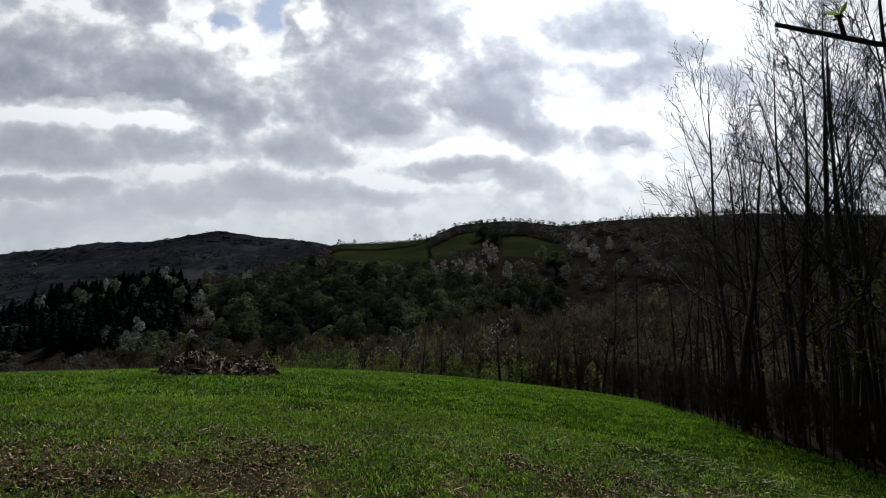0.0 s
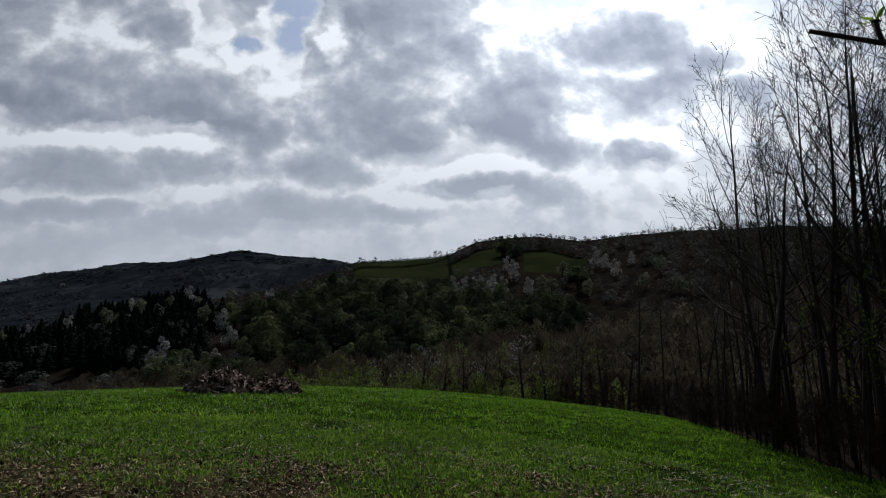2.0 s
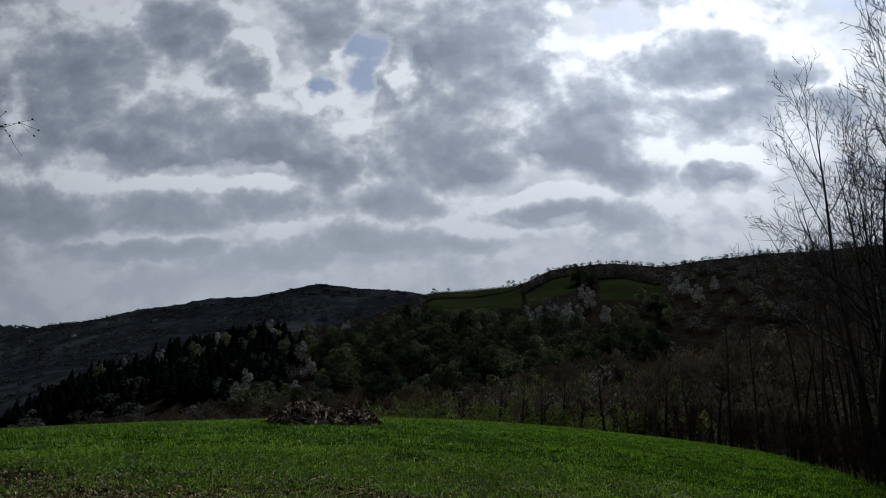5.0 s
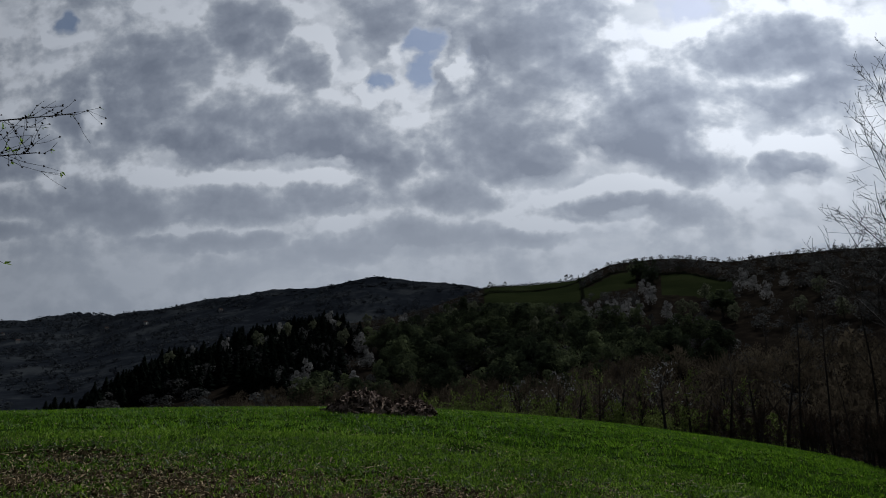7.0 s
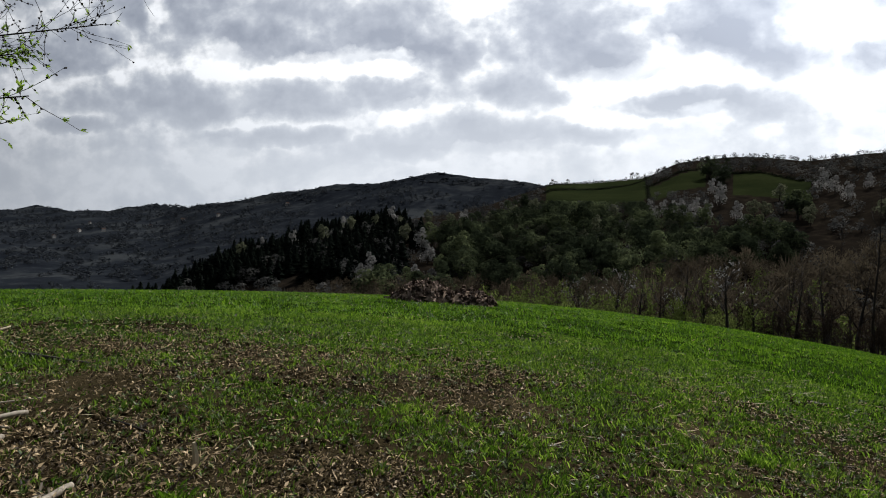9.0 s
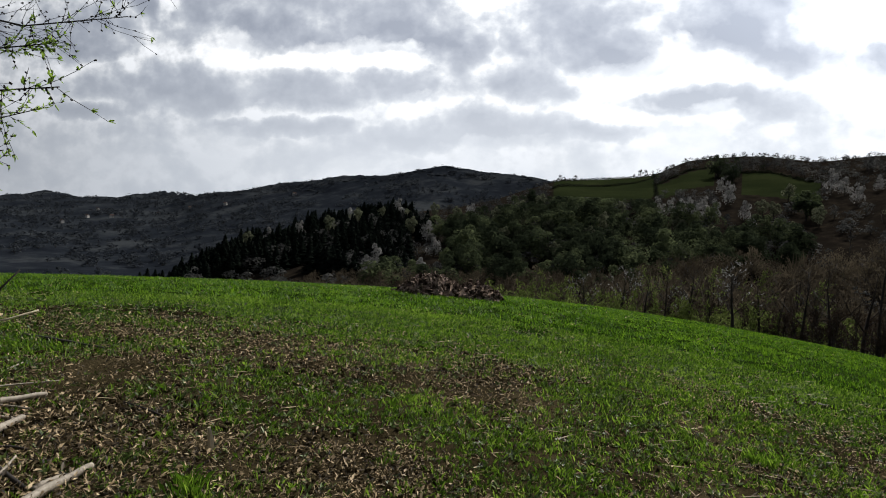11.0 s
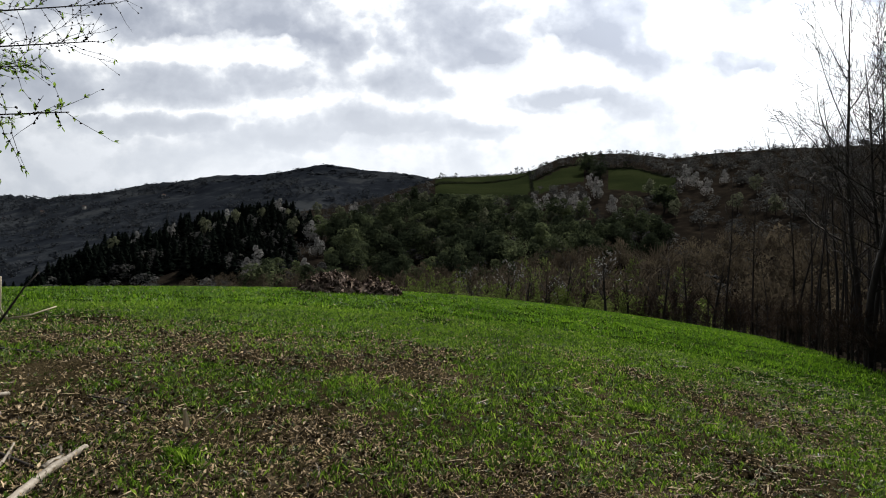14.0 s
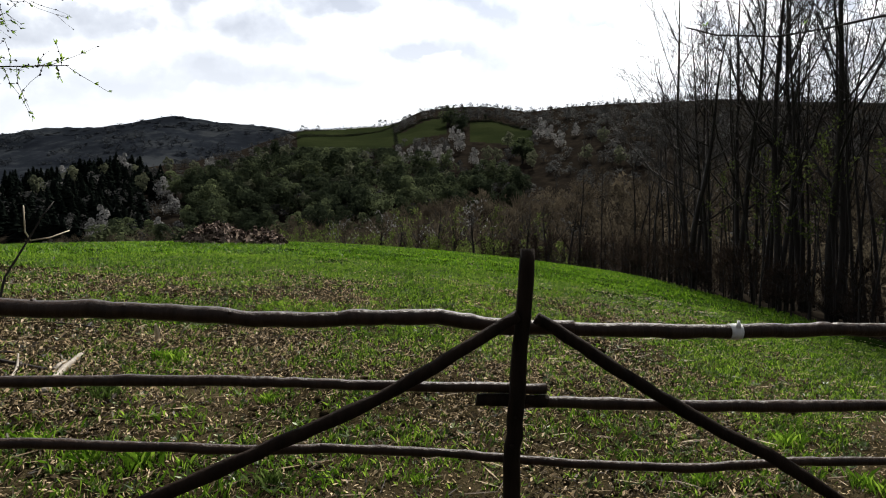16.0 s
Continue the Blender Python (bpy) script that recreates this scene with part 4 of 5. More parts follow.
def orchard():
    rng = random.Random(23)
    first = {}
    kinds = [("plum_tree", "small plum tree with sparse white blossom", BLOSSOM, 4), ("budding_tree", "small orchard tree with pale green buds", SCRUB, 6), ("dark_tree", "small dark leafless orchard tree", None, 0)]
    spots = [(2, 21.2, 43.3, 1.25), (0, 15.6, 43, 0.9), (1, 17.6, 45, 1.0), (1, 19.3, 46, 1.05), (1, 22.9, 42, 0.95), (0, 24.6, 41, 1.15), (0, 12.8, 46, 0.9), (1, 10.8, 47, 0.95),
             (2, 14.2, 48, 1.0), (1, 26.6, 42, 1.0), (2, 27.8, 45, 1.1), (1, 8.8, 46, 0.8), (2, 29.5, 41, 1.1), (0, 20.4, 50, 1.0), (1, 13.4, 52, 1.1), (2, 23.8, 48, 1.2), (1, 7.2, 50, 0.8), (2, 31.5, 40, 1.2),
             (2, 33.5, 38, 1.2), (1, 30.6, 45, 1.0), (2, 18.3, 52, 1.3), (2, 11.8, 54, 1.2), (1, 16.4, 55, 1.3), (1, 25.6, 52, 1.3)]
    for k, az, r, s in spots:
        x, y = polar(az, r)
        m = pose(x, y, ground_z(x, y), 0, 0, rng.uniform(0, 360))
        if k not in first:
            name, label, leaf, n = kinds[k]
            first[k] = bare_tree(name, label, "tree", 90 + k, 3.5, 0.10, ORCHARD_PLAN, (0.05, 0), m, "orchard trees below the field", n, leaf, 0.13)
            first[k].scale = (s, s, s)
        else:
            ob = copy_thing(first[k], m)
            ob.scale = (s, s, s * rng.uniform(0.9, 1.15))


orchard()


def thickets():
    """Low scrub at the wood's foot and below the crest."""
    rng = random.Random(31)
    rows = []
    for _ in range(430):
        y = rng.uniform(4, 46)
        x = float(wood_edge(y)) + rng.uniform(-0.2, 1) ** 2 * 10.0
        rows.append((rng.choice([0, 1, 2, 3]), x, y, ground_z(x, y) - 0.1, rng.uniform(0, 6), rng.uniform(1.4, 2.8), rng.uniform(0.6, 2.4)))
    for _ in range(260):
        x, y = polar(rng.uniform(-4, 36), rng.uniform(43, 60))
        rows.append((rng.choice([0, 1, 2, 3]), x, y, ground_z(x, y) - 0.1, rng.uniform(0, 6), rng.uniform(1.5, 3.5), rng.uniform(1.0, 2.8)))
    bulk("brushwood", TWIGGY, rows, [BRUSH, BARK], "low leafless brushwood at the edge of the wood", "scrub")
    rows = []
    for _ in range(150):
        x, y = polar(rng.uniform(2, 36), rng.uniform(43, 58))
        rows.append((rng.choice([0, 1, 2, 3]), x, y, ground_z(x, y) - 0.3, rng.uniform(0, 6), rng.uniform(1.0, 2.4), rng.uniform(1.0, 2.5)))
    small = [leafy_piece(s, 90, 0.075) for s in (51, 52, 53, 54)]
    for _ in range(190):
        x, y = polar(rng.uniform(3, 31), rng.uniform(41, 48))
        rows.append((rng.choice([0, 1, 2, 3]), x, y, ground_z(x, y) - 0.15, rng.uniform(0, 6), rng.uniform(0.7, 1.5), rng.uniform(0.7, 2.3)))
    bulk("green_scrub", small, rows, [SCRUB, BARK], "low scrub coming into green leaf below the field", "scrub")


thickets()


# ---- the field's cover ----
BARE_PATCHES = [(-3.4, 7.4, 2.6, 2.0), (-0.3, 7.7, 1.3, 1.5), (1.7, 11.4, 0.9, 0.9), (5.2, 7.0, 2.6, 2.0), (8.5, 8.6, 3.0, 1.6), (-2.2, 4.8, 1.6, 1.2), (2.0, 4.2, 1.3, 0.8), (-5.5, 9.0, 2.5, 1.5)]


def grass_share(x, y):
    """How thickly the grass stands: full on the crest, thin in worn patches by the fence."""
    r = math.hypot(x, y)
    s = 0.36 + 0.68 * float(smooth(2.6, 7.0, r + 2.5 * patch(x, y, 0.35, 5)))
    for px, py, wx, wy in BARE_PATCHES:
        s *= 1 - 0.95 * math.exp(-((x - px) / wx) ** 2 - ((y - py) / wy) ** 2)
    return max(0.0, s + 0.95 * patch(x, y, 0.8, 8) * (1 if r < 13 else 0.3))


def field_cover():
    rng = random.Random(3)

    def on_field(x, y):
        return x < float(wood_edge(y)) + 0.5
    tufts = [tuft_piece(s, 8, 0.09, 0.070, 0.012, True) for s in (1, 2, 3)] + [tuft_piece(s, 8, 0.075, 0.054, 0.007) for s in (4, 5, 6)]
    rows = scatter(rng, 58000, -46, 58, 7.5, 34, lambda az, r, x, y: on_field(x, y) and rng.random() < grass_share(x, y) + 0.05, [0, 1, 2], (1.1, 1.9), (0.8, 1.2), 0.0)
    near = scatter(rng, 42000, -60, 64, 0.5, 13, lambda az, r, x, y: on_field(x, y) and rng.random() < grass_share(x, y) + 0.08, [3, 4, 5], (0.8, 1.6), (0.6, 1.4), 0.0)
    bulk("near_grass", tufts, near, [MEADOW_BLADE], "short sparse green grass growing through dry litter", "grass")
    weeds = []
    for s in range(5):
        g, q = Geo(), random.Random(500 + s)
        for _ in range(6):
            a = q.uniform(0, 6.28)
            g.leaf((0, 0, 0.004), Vector((math.cos(a), math.sin(a), q.uniform(0.2, 1.3))), Vector((-math.sin(a), math.cos(a), q.uniform(-0.5, 0.5))), q.uniform(0.03, 0.06), q.uniform(0.010, 0.02))
        weeds.append(tris(g))
    low = scatter(rng, 34000, -66, 66, 0.8, 12, lambda az, r, x, y: on_field(x, y) and rng.random() < 0.65 * grass_share(x, y) + 0.12, list(range(5)), (0.5, 1.3), (0.5, 1.4), 0.0)
    bulk("field_weeds", weeds, low, [WEED], "low dull green weeds among the litter", "weeds")
    bulk("field_grass", tufts, rows, [GRASS], "young bright green grass growing in the field", "grass")
    leaves = [litter_piece(s, 0.034) for s in range(10)]
    kinds = list(range(10))

    def littered(x, y, full, clump):
        return on_field(x, y) and rng.random() < full - 0.85 * grass_share(x, y) + 0.5 * patch(x, y, 1.3, 12) + clump
    rows = scatter(rng, 70000, -72, 72, 0.3, 5.0, lambda az, r, x, y: littered(x, y, 1.05, 0.1), kinds, (0.3, 1.05), (0.5, 1.7), 0.0)
    rows += scatter(rng, 95000, -56, 64, 3.5, 10, lambda az, r, x, y: littered(x, y, 1.08, 0.0), kinds, (0.4, 1.15), (0.6, 1.9), 0.0)
    rows += scatter(rng, 30000, -50, 62, 8, 24, lambda az, r, x, y: littered(x, y, 1.05, 0.0), kinds, (0.7, 1.7), (0.8, 2.0), 0.0)
    for _ in range(7000):
        x, y = rng.gauss(-2.9, 0.85), rng.gauss(4.0, 0.65)
        rows.append((rng.randrange(10), x, y, ground_z(x, y) + rng.uniform(0, 0.02), rng.uniform(0, 6.28), rng.uniform(0.5, 1.5), rng.uniform(0.8, 2.4)))
    straw = []
    for s in range(5):
        g, q = Geo(), random.Random(400 + s)
        g.leaf((0, 0, 0.01), Vector((1, q.uniform(-0.2, 0.2), q.uniform(0.0, 0.25))), Vector((0, 1, q.uniform(-0.5, 0.5))), 0.14, 0.007)
        straw.append(tris(g))
    lie = scatter(rng, 26000, -68, 66, 0.4, 13, lambda az, r, x, y: on_field(x, y) and rng.random() < 0.6 + 0.8 * patch(x, y, 0.8, 15), list(range(5)), (0.5, 1.6), (0.6, 1.4), 0.0)
    bulk("dry_straw", straw, lie, [DRY_LEAF], "dry straw and dead grass stalks lying on the soil", "straw")
    clods = []
    for k in range(6):
        g = Geo()
        g.lump((0, 0, 0.004), (0.03, 0.024, 0.016), random.Random(800 + k))
        clods.append(tris(g))
    lumps = scatter(rng, 24000, -60, 64, 0.6, 11, lambda az, r, x, y: on_field(x, y) and rng.random() < 0.95 - grass_share(x, y), list(range(6)), (0.4, 1.6), (0.4, 1.4), 0.0)
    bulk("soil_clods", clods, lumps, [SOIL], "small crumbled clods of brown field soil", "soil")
    bulk("fallen_leaves", leaves, rows, [LITTER], "scattered dry pale fallen leaves on the soil", "leaves")


field_cover()


def grass_tufts():
    """Thick tufts that stand out of the litter by the fence."""
    rng = random.Random(19)
    first = {}
    spots = [(-1.94, 3.14, 1.0, 0), (-1.96, 2.17, 1.1, 1), (-1.68, 2.07, 1.2, 1), (-1.04, 1.71, 0.9, 0), (2.92, 1.81, 1.2, 1), (1.56, 1.32, 0.8, 1), (-1.61, 4.0, 0.8, 1), (2.87, 1.11, 1.2, 1),
             (-2.06, 4.22, 0.8, 0), (-1.56, 3.93, 1.1, 1), (-2.0, 3.19, 0.9, 0), (2.84, 5.9, 1.0, 1), (-0.26, 1.59, 0.6, 1), (-3.2, 3.46, 1.0, 1), (-2.25, 2.4, 1.0, 1), (0.4, 3.1, 0.7, 1), (1.3, 2.6, 0.8, 1), (-0.9, 2.9, 0.8, 1)]
    for x, y, s, k in spots:
        m = pose(x, y, ground_z(x, y), 0, 0, rng.uniform(0, 360))
        if k not in first:
            v, f, _ = tuft_piece(600 + k, 120, 0.12, 0.10, 0.005)
            g = Geo()
            g.v, g.f, g.m = v.tolist(), f.tolist(), [0] * len(f)
            first[k] = new("grass_tuft", g.mesh("grass_tuft", [(WEED, MEADOW_BLADE)[k]]))
            first[k].matrix_basis = m
            tagged(first[k], ("dark green grass tuft growing in the leaf litter", "bright green grass tuft growing in the leaf litter")[k], "grass tuft", "grass tufts by the fence")
        else:
            copy_thing(first[k], m).scale = (s, s, s)


grass_tufts()


# ---- heap at the crest ----
def heap():
    rng = random.Random(12)
    cx, cy = 0.18, 18.9
    root = base("soil_heap", pose(cx, cy, ground_z(cx, cy)), "long heap of dark clods and dung on the grass", "heap")

    def profile(x, y):
        a = max(0.0, 1 - ((x + 0.56) / 1.14) ** 2 - (y / 0.95) ** 2) * 0.60
        b = max(0.0, 1 - ((x - 0.72) / 0.86) ** 2 - ((y + 0.1) / 0.85) ** 2) * 0.44
        return max(a, b) - 0.04

    def lie(x, y):
        return ground_z(cx + x, cy + y) - ground_z(cx, cy)
    g = Geo()
    nx, ny = 40, 22
    for j in range(ny + 1):
        for i in range(nx + 1):
            x, y = -2.3 + 4.6 * i / nx, -1.5 + 3.0 * j / ny
            g.v.append((x, y, lie(x, y) + profile(x, y) * (1 if profile(x, y) > 0 else 4) + 0.05 * noise.noise((x * 4, y * 4, 2))))
    for j in range(ny):
        for i in range(nx):
            a = j * (nx + 1) + i
            g.f.append((a, a + 1, a + nx + 2, a + nx + 1)), g.m.append(0)
    part("heap_body", g, CLOD, root)
    g = Geo()
    for _ in range(760):
        x, y = rng.uniform(-1.8, 1.75), rng.uniform(-1.0, 1.0)
        z = profile(x, y)
        if z < 0.0:
            continue
        s = rng.uniform(0.04, 0.10)
        z += lie(x, y)
        g.lump((x, y, z + s * 0.1), (s * rng.uniform(1.2, 2.4), s, s * 0.6), rng)
    tagged(part("rubble", g, LOOSE_CLOD, root), "loose broken clods", "", "", "stuff")


heap()


# ---- the fence ----
FENCE_O, FENCE_D = Vector((-0.370, 0.190, 0)), Vector((0.9408, -0.3390, 0))
FENCE_N = Vector((0.3390, 0.9408, 0))


def on_fence(s, z, out=0.0):
    return FENCE_O + FENCE_D * s + FENCE_N * out + Vector((0, 0, z))


def pole(name, pts, radii, mat, seed, label, category, group="", knots=5):
    """A rough round pole along pts with knots and uneven girth."""
    rng = random.Random(seed)
    fine, rad = [], []
    n = len(pts) - 1
    steps = max(10, n * 7)
    for i in range(steps + 1):
        x = min(i / steps * n, n - 1e-6)
        k, f = int(x), x - int(x)
        p0, p1, p2, p3 = (Vector(pts[max(0, min(n, j))]) for j in (k - 1, k, k + 1, k + 2))
        c = 0.5 * ((2 * p1) + (p2 - p0) * f + (2 * p0 - 5 * p1 + 4 * p2 - p3) * f * f + (3 * p1 - p0 - 3 * p2 + p3) * f**3)
        fine.append(c + unit(rng) * radii[0] * 0.11)
        r = radii[k] + (radii[min(k + 1, n)] - radii[k]) * f
        rad.append(r * (1 + 0.20 * noise.noise((i * 0.45, seed, 0))))
    o = sum(fine, Vector()) / len(fine)
    g = Geo()
    g.tube([p - o for p in fine], rad, 10)
    for _ in range(knots):
        i = rng.randrange(2, steps - 1)
        d = unit(rng)
        g.tube([fine[i] - o + d * rad[i] * 0.6, fine[i] - o + d * rad[i] * 1.25], [rad[i] * 0.4, rad[i] * 0.22], 6)
    ob = new(name, g.mesh(name, [mat], True))
    ob.matrix_basis = Matrix.Translation(o)
    return tagged(ob, label, category, group)


def fence():
    root = base("fence", Matrix.Identity(4), "rustic fence of round weathered poles at the field edge", "fence")
    made = []
    made.append(pole("post", [on_fence(-0.075, -0.4), on_fence(-0.055, 0.70), on_fence(-0.035, 1.09), on_fence(0.0, 1.588)], [0.034, 0.030, 0.028, 0.026], POST_WOOD, 1, "dark upright post with a sawn top", ""))
    made.append(pole("top_rail", [on_fence(-2.989, 1.414, 0.075), on_fence(-1.783, 1.400, 0.075), on_fence(-1.217, 1.379, 0.07), on_fence(-0.897, 1.350, 0.075), on_fence(-0.566, 1.351, 0.07), on_fence(-0.297, 1.349, 0.07), on_fence(-0.111, 1.319, 0.07), on_fence(0.178, 1.304, 0.07)],
                     [0.034, 0.031, 0.029, 0.027, 0.027, 0.028, 0.026, 0.024], FENCE_WOOD, 2, "", ""))
    made.append(pole("top_rail", [on_fence(-0.090, 1.308, 0.072), on_fence(0.356, 1.293, 0.075), on_fence(0.757, 1.283, 0.07), on_fence(1.078, 1.286, 0.072), on_fence(1.325, 1.281, 0.07), on_fence(2.699, 1.255, 0.07)],
                     [0.023, 0.025, 0.026, 0.025, 0.024, 0.024], FENCE_WOOD, 3, "", ""))
    made.append(pole("middle_rail", [on_fence(-2.977, 1.173, 0.065), on_fence(-1.792, 1.152, 0.065), on_fence(-1.223, 1.146, 0.06), on_fence(-0.844, 1.130, 0.065), on_fence(-0.555, 1.115, 0.065), on_fence(0.079, 1.089, 0.066)],
                     [0.022, 0.020, 0.019, 0.018, 0.018, 0.018], FENCE_WOOD, 4, "", ""))
    made.append(pole("middle_rail", [on_fence(-0.008, 1.041, 0.068), on_fence(0.147, 1.038, 0.07), on_fence(0.558, 1.020, 0.065), on_fence(0.971, 1.007, 0.066), on_fence(1.332, 1.003, 0.066), on_fence(2.693, 0.988, 0.066)],
                     [0.020, 0.021, 0.021, 0.022, 0.021, 0.022], FENCE_WOOD, 5, "", ""))
    made.append(pole("rail_block", [on_fence(-0.169, 1.056, 0.062), on_fence(-0.040, 1.052, 0.064), on_fence(0.084, 1.046, 0.064)], [0.022, 0.022, 0.021], POST_WOOD, 6, "short dark wooden block", "", knots=1))
    made.append(pole("bottom_rail", [on_fence(-2.971, 0.964, 0.06), on_fence(-1.799, 0.938, 0.06), on_fence(-1.418, 0.920, 0.06), on_fence(-0.986, 0.899, 0.06), on_fence(-0.606, 0.891, 0.058), on_fence(-0.256, 0.865, 0.06), on_fence(0.011, 0.835, 0.06), on_fence(0.350, 0.805, 0.06), on_fence(0.659, 0.792, 0.06), on_fence(0.978, 0.804, 0.06), on_fence(1.338, 0.799, 0.06), on_fence(2.685, 0.774, 0.06)],
                     [0.021, 0.019, 0.018, 0.017, 0.017, 0.016, 0.016, 0.016, 0.017, 0.017, 0.016, 0.016], FENCE_WOOD, 7, "", ""))
    made.append(pole("brace", [on_fence(-0.033, 1.368, -0.02), on_fence(-0.449, 1.129, -0.045), on_fence(-0.820, 0.963, -0.05), on_fence(-1.249, 0.780, -0.05), on_fence(-2.829, 0.098, -0.06)], [0.021, 0.023, 0.024, 0.025, 0.03], POST_WOOD, 8, "", ""))
    made.append(pole("brace", [on_fence(0.026, 1.361, -0.02), on_fence(0.315, 1.172, -0.045), on_fence(0.606, 0.992, -0.05), on_fence(1.075, 0.717, -0.05), on_fence(2.272, -0.194, -0.06)], [0.021, 0.022, 0.022, 0.023, 0.026], POST_WOOD, 9, "", ""))
    g = Geo()
    c = on_fence(0.762, 1.283, 0.07)
    g.tube([c - FENCE_D * 0.022, c, c + FENCE_D * 0.020], [0.0285, 0.0295, 0.0285], 14)
    g.tube([c + Vector((0, 0, 0.02)) - FENCE_N * 0.024, c + Vector((0.004, 0, 0.043)) - FENCE_N * 0.020], [0.010, 0.004], 5)
    made.append(part("cloth_tie", g, WHITE, root, "white cloth tied round the rail", True))
    for ob in made:
        ob.parent = root


fence()


# ---- brushwood beside the field ----
def sticks():
    spots = [  # from, to (plan), heights over the soil, radius, pale or dark
        ((-3.96, 4.00), (-3.84, 4.62), 0.02, 0.05, 0.040, 1), ((-4.2, 4.05), (-3.86, 4.66), 0.08, 0.06, 0.026, 1), ((-3.62, 3.75), (-3.38, 4.45), 0.02, 0.06, 0.026, 1),
        ((-3.42, 4.42), (-3.16, 5.11), 0.05, 0.03, 0.032, 1), ((-3.90, 4.75), (-3.96, 5.48), 0.10, 0.02, 0.030, 1), ((-4.92, 5.15), (-2.39, 3.71), 0.16, 0.01, 0.024, 0),
        ((-3.37, 4.38), (-2.64, 3.70), 0.10, 0.0, 0.018, 1), ((-3.01, 4.20), (-3.00, 4.60), 0.01, 0.03, 0.036, 1), ((-2.33, 3.20), (-2.21, 4.05), 0.0, 0.01, 0.036, 1),
        ((-2.35, 3.72), (-2.29, 3.92), 0.0, 0.0, 0.028, 1), ((-3.60, 3.38), (-3.02, 3.32), 0.02, 0.0, 0.030, 1), ((-3.87, 5.53), (-3.94, 6.32), 0.01, 0.0, 0.008, 1),
        ((-3.55, 4.30), (-3.75, 4.95), 0.03, 0.12, 0.024, 1), ((-3.30, 4.05), (-3.55, 4.60), 0.0, 0.10, 0.022, 1), ((-3.75, 4.20), (-3.25, 4.72), 0.02, 0.09, 0.020, 0),
        ((-4.3, 4.5), (-3.5, 4.85), 0.05, 0.08, 0.028, 1), ((-4.4, 4.9), (-3.65, 4.6), 0.10, 0.07, 0.022, 0), ((-3.15, 3.95), (-3.35, 4.45), 0.0, 0.05, 0.016, 1),
        ((-4.6, 7.0), (-3.6, 6.75), 0.0, 0.0, 0.028, 0), ((-1.0, 7.2), (0.1, 7.6), 0.0, 0.0, 0.008, 0), ((1.9, 4.6), (2.15, 4.95), 0.0, 0.0, 0.008, 1), ((-3.8, 5.0), (-3.2, 5.7), 0.02, 0.0, 0.010, 1)]
    for k, (a, b, ha, hb, r, pale) in enumerate(spots):
        rng = random.Random(200 + k)
        za, zb = ground_z(*a) + r * 0.6 + ha, ground_z(*b) + r * 0.6 + hb
        mid = ((a[0] + b[0]) / 2 + rng.uniform(-0.03, 0.03), (a[1] + b[1]) / 2 + rng.uniform(-0.03, 0.03), (za + zb) / 2 + 0.01)
        r *= 0.8
        pole("stick", [(*a, za), mid, (*b, zb)], [r, r * 0.92, r * 0.7], DEAD_WOOD if pale else BARK, 300 + k,
             "pale dry barkless stick in a brush pile" if pale else "thin dark dead branch lying on the ground", "stick", "sticks of the brush pile", 3)
    rng = random.Random(71)
    for k in range(26):
        x, y, a, n = rng.gauss(-3.35, 0.45), rng.gauss(4.25, 0.42), rng.uniform(0, 6.28), rng.uniform(0.15, 0.55)
        r = rng.uniform(0.005, 0.013)
        p, q = (x, y), (x + n * math.cos(a), y + n * math.sin(a))
        pole("stick", [(*p, ground_z(*p) + r + 0.01), ((p[0] + q[0]) / 2 + rng.uniform(-0.03, 0.03), (p[1] + q[1]) / 2, (ground_z(*p) + ground_z(*q)) / 2 + 0.04), (*q, ground_z(*q) + r + rng.uniform(0, 0.09))],
             [r, r * 0.9, r * 0.6], rng.choice((DEAD_WOOD, DEAD_WOOD, BARK)), 350 + k, "thin broken twig in the brush pile", "stick", "sticks of the brush pile", 1)
    # split chip standing in the soil, and a twig by it
    g = Geo()
    g.tube([(0, 0, -0.02), (0.006, 0, 0.09), (0.0, 0.004, 0.175)], [0.024, 0.022, 0.012], 5)
    x, y = -1.67, 4.56
    ob = new("wood_chip", g.mesh("wood_chip", [CUT_WOOD]))
    ob.matrix_basis = pose(x, y, ground_z(x, y) - 0.01, 8, -6, 20)
    tagged(ob, "pale split wood chip stuck upright in soil", "wood chip")
    g = Geo()
    g.tube([(0, 0, 0), (0.05, 0.02, 0.10), (0.13, 0.02, 0.17)], [0.006, 0.005, 0.003], 5)
    ob = new("twig", g.mesh("twig", [DEAD_WOOD], True))
    ob.matrix_basis = pose(-1.50, 4.58, ground_z(-1.50, 4.58) - 0.01)
    tagged(ob, "short dry twig sticking out of the soil", "twig")
    # sapling with a pale fork
    g = Geo()
    fx, fy, fz = -2.37, 3.26, 1.56
    bx, by = -2.62, 3.02
    bz = ground_z(bx, by)
    pts = [(bx, by, bz - 0.1), (bx + 0.01, by, bz + 0.25), (-2.545, 3.05, 1.02), (-2.50, 3.14, 1.30), (fx, fy, fz), (-2.30, 3.30, 1.70), (-2.24, 3.34, 1.79)]
    o = Vector(pts[0])
    g.tube([Vector(p) - o for p in pts], [0.012, 0.011, 0.010, 0.008, 0.007, 0.005, 0.004], 6)
    g.tube([Vector(pts[2]) - o, Vector(pts[2]) - o + Vector((0.1, 0.05, 0.08)), Vector(pts[2]) - o + Vector((0.22, 0.06, 0.20))], [0.004, 0.003, 0.002], 4)
    root = base("sapling", Matrix.Translation(o), "thin dark sapling stem with a pale forked top", "sapling")
    part("stem", g, BARK, root, "", True)
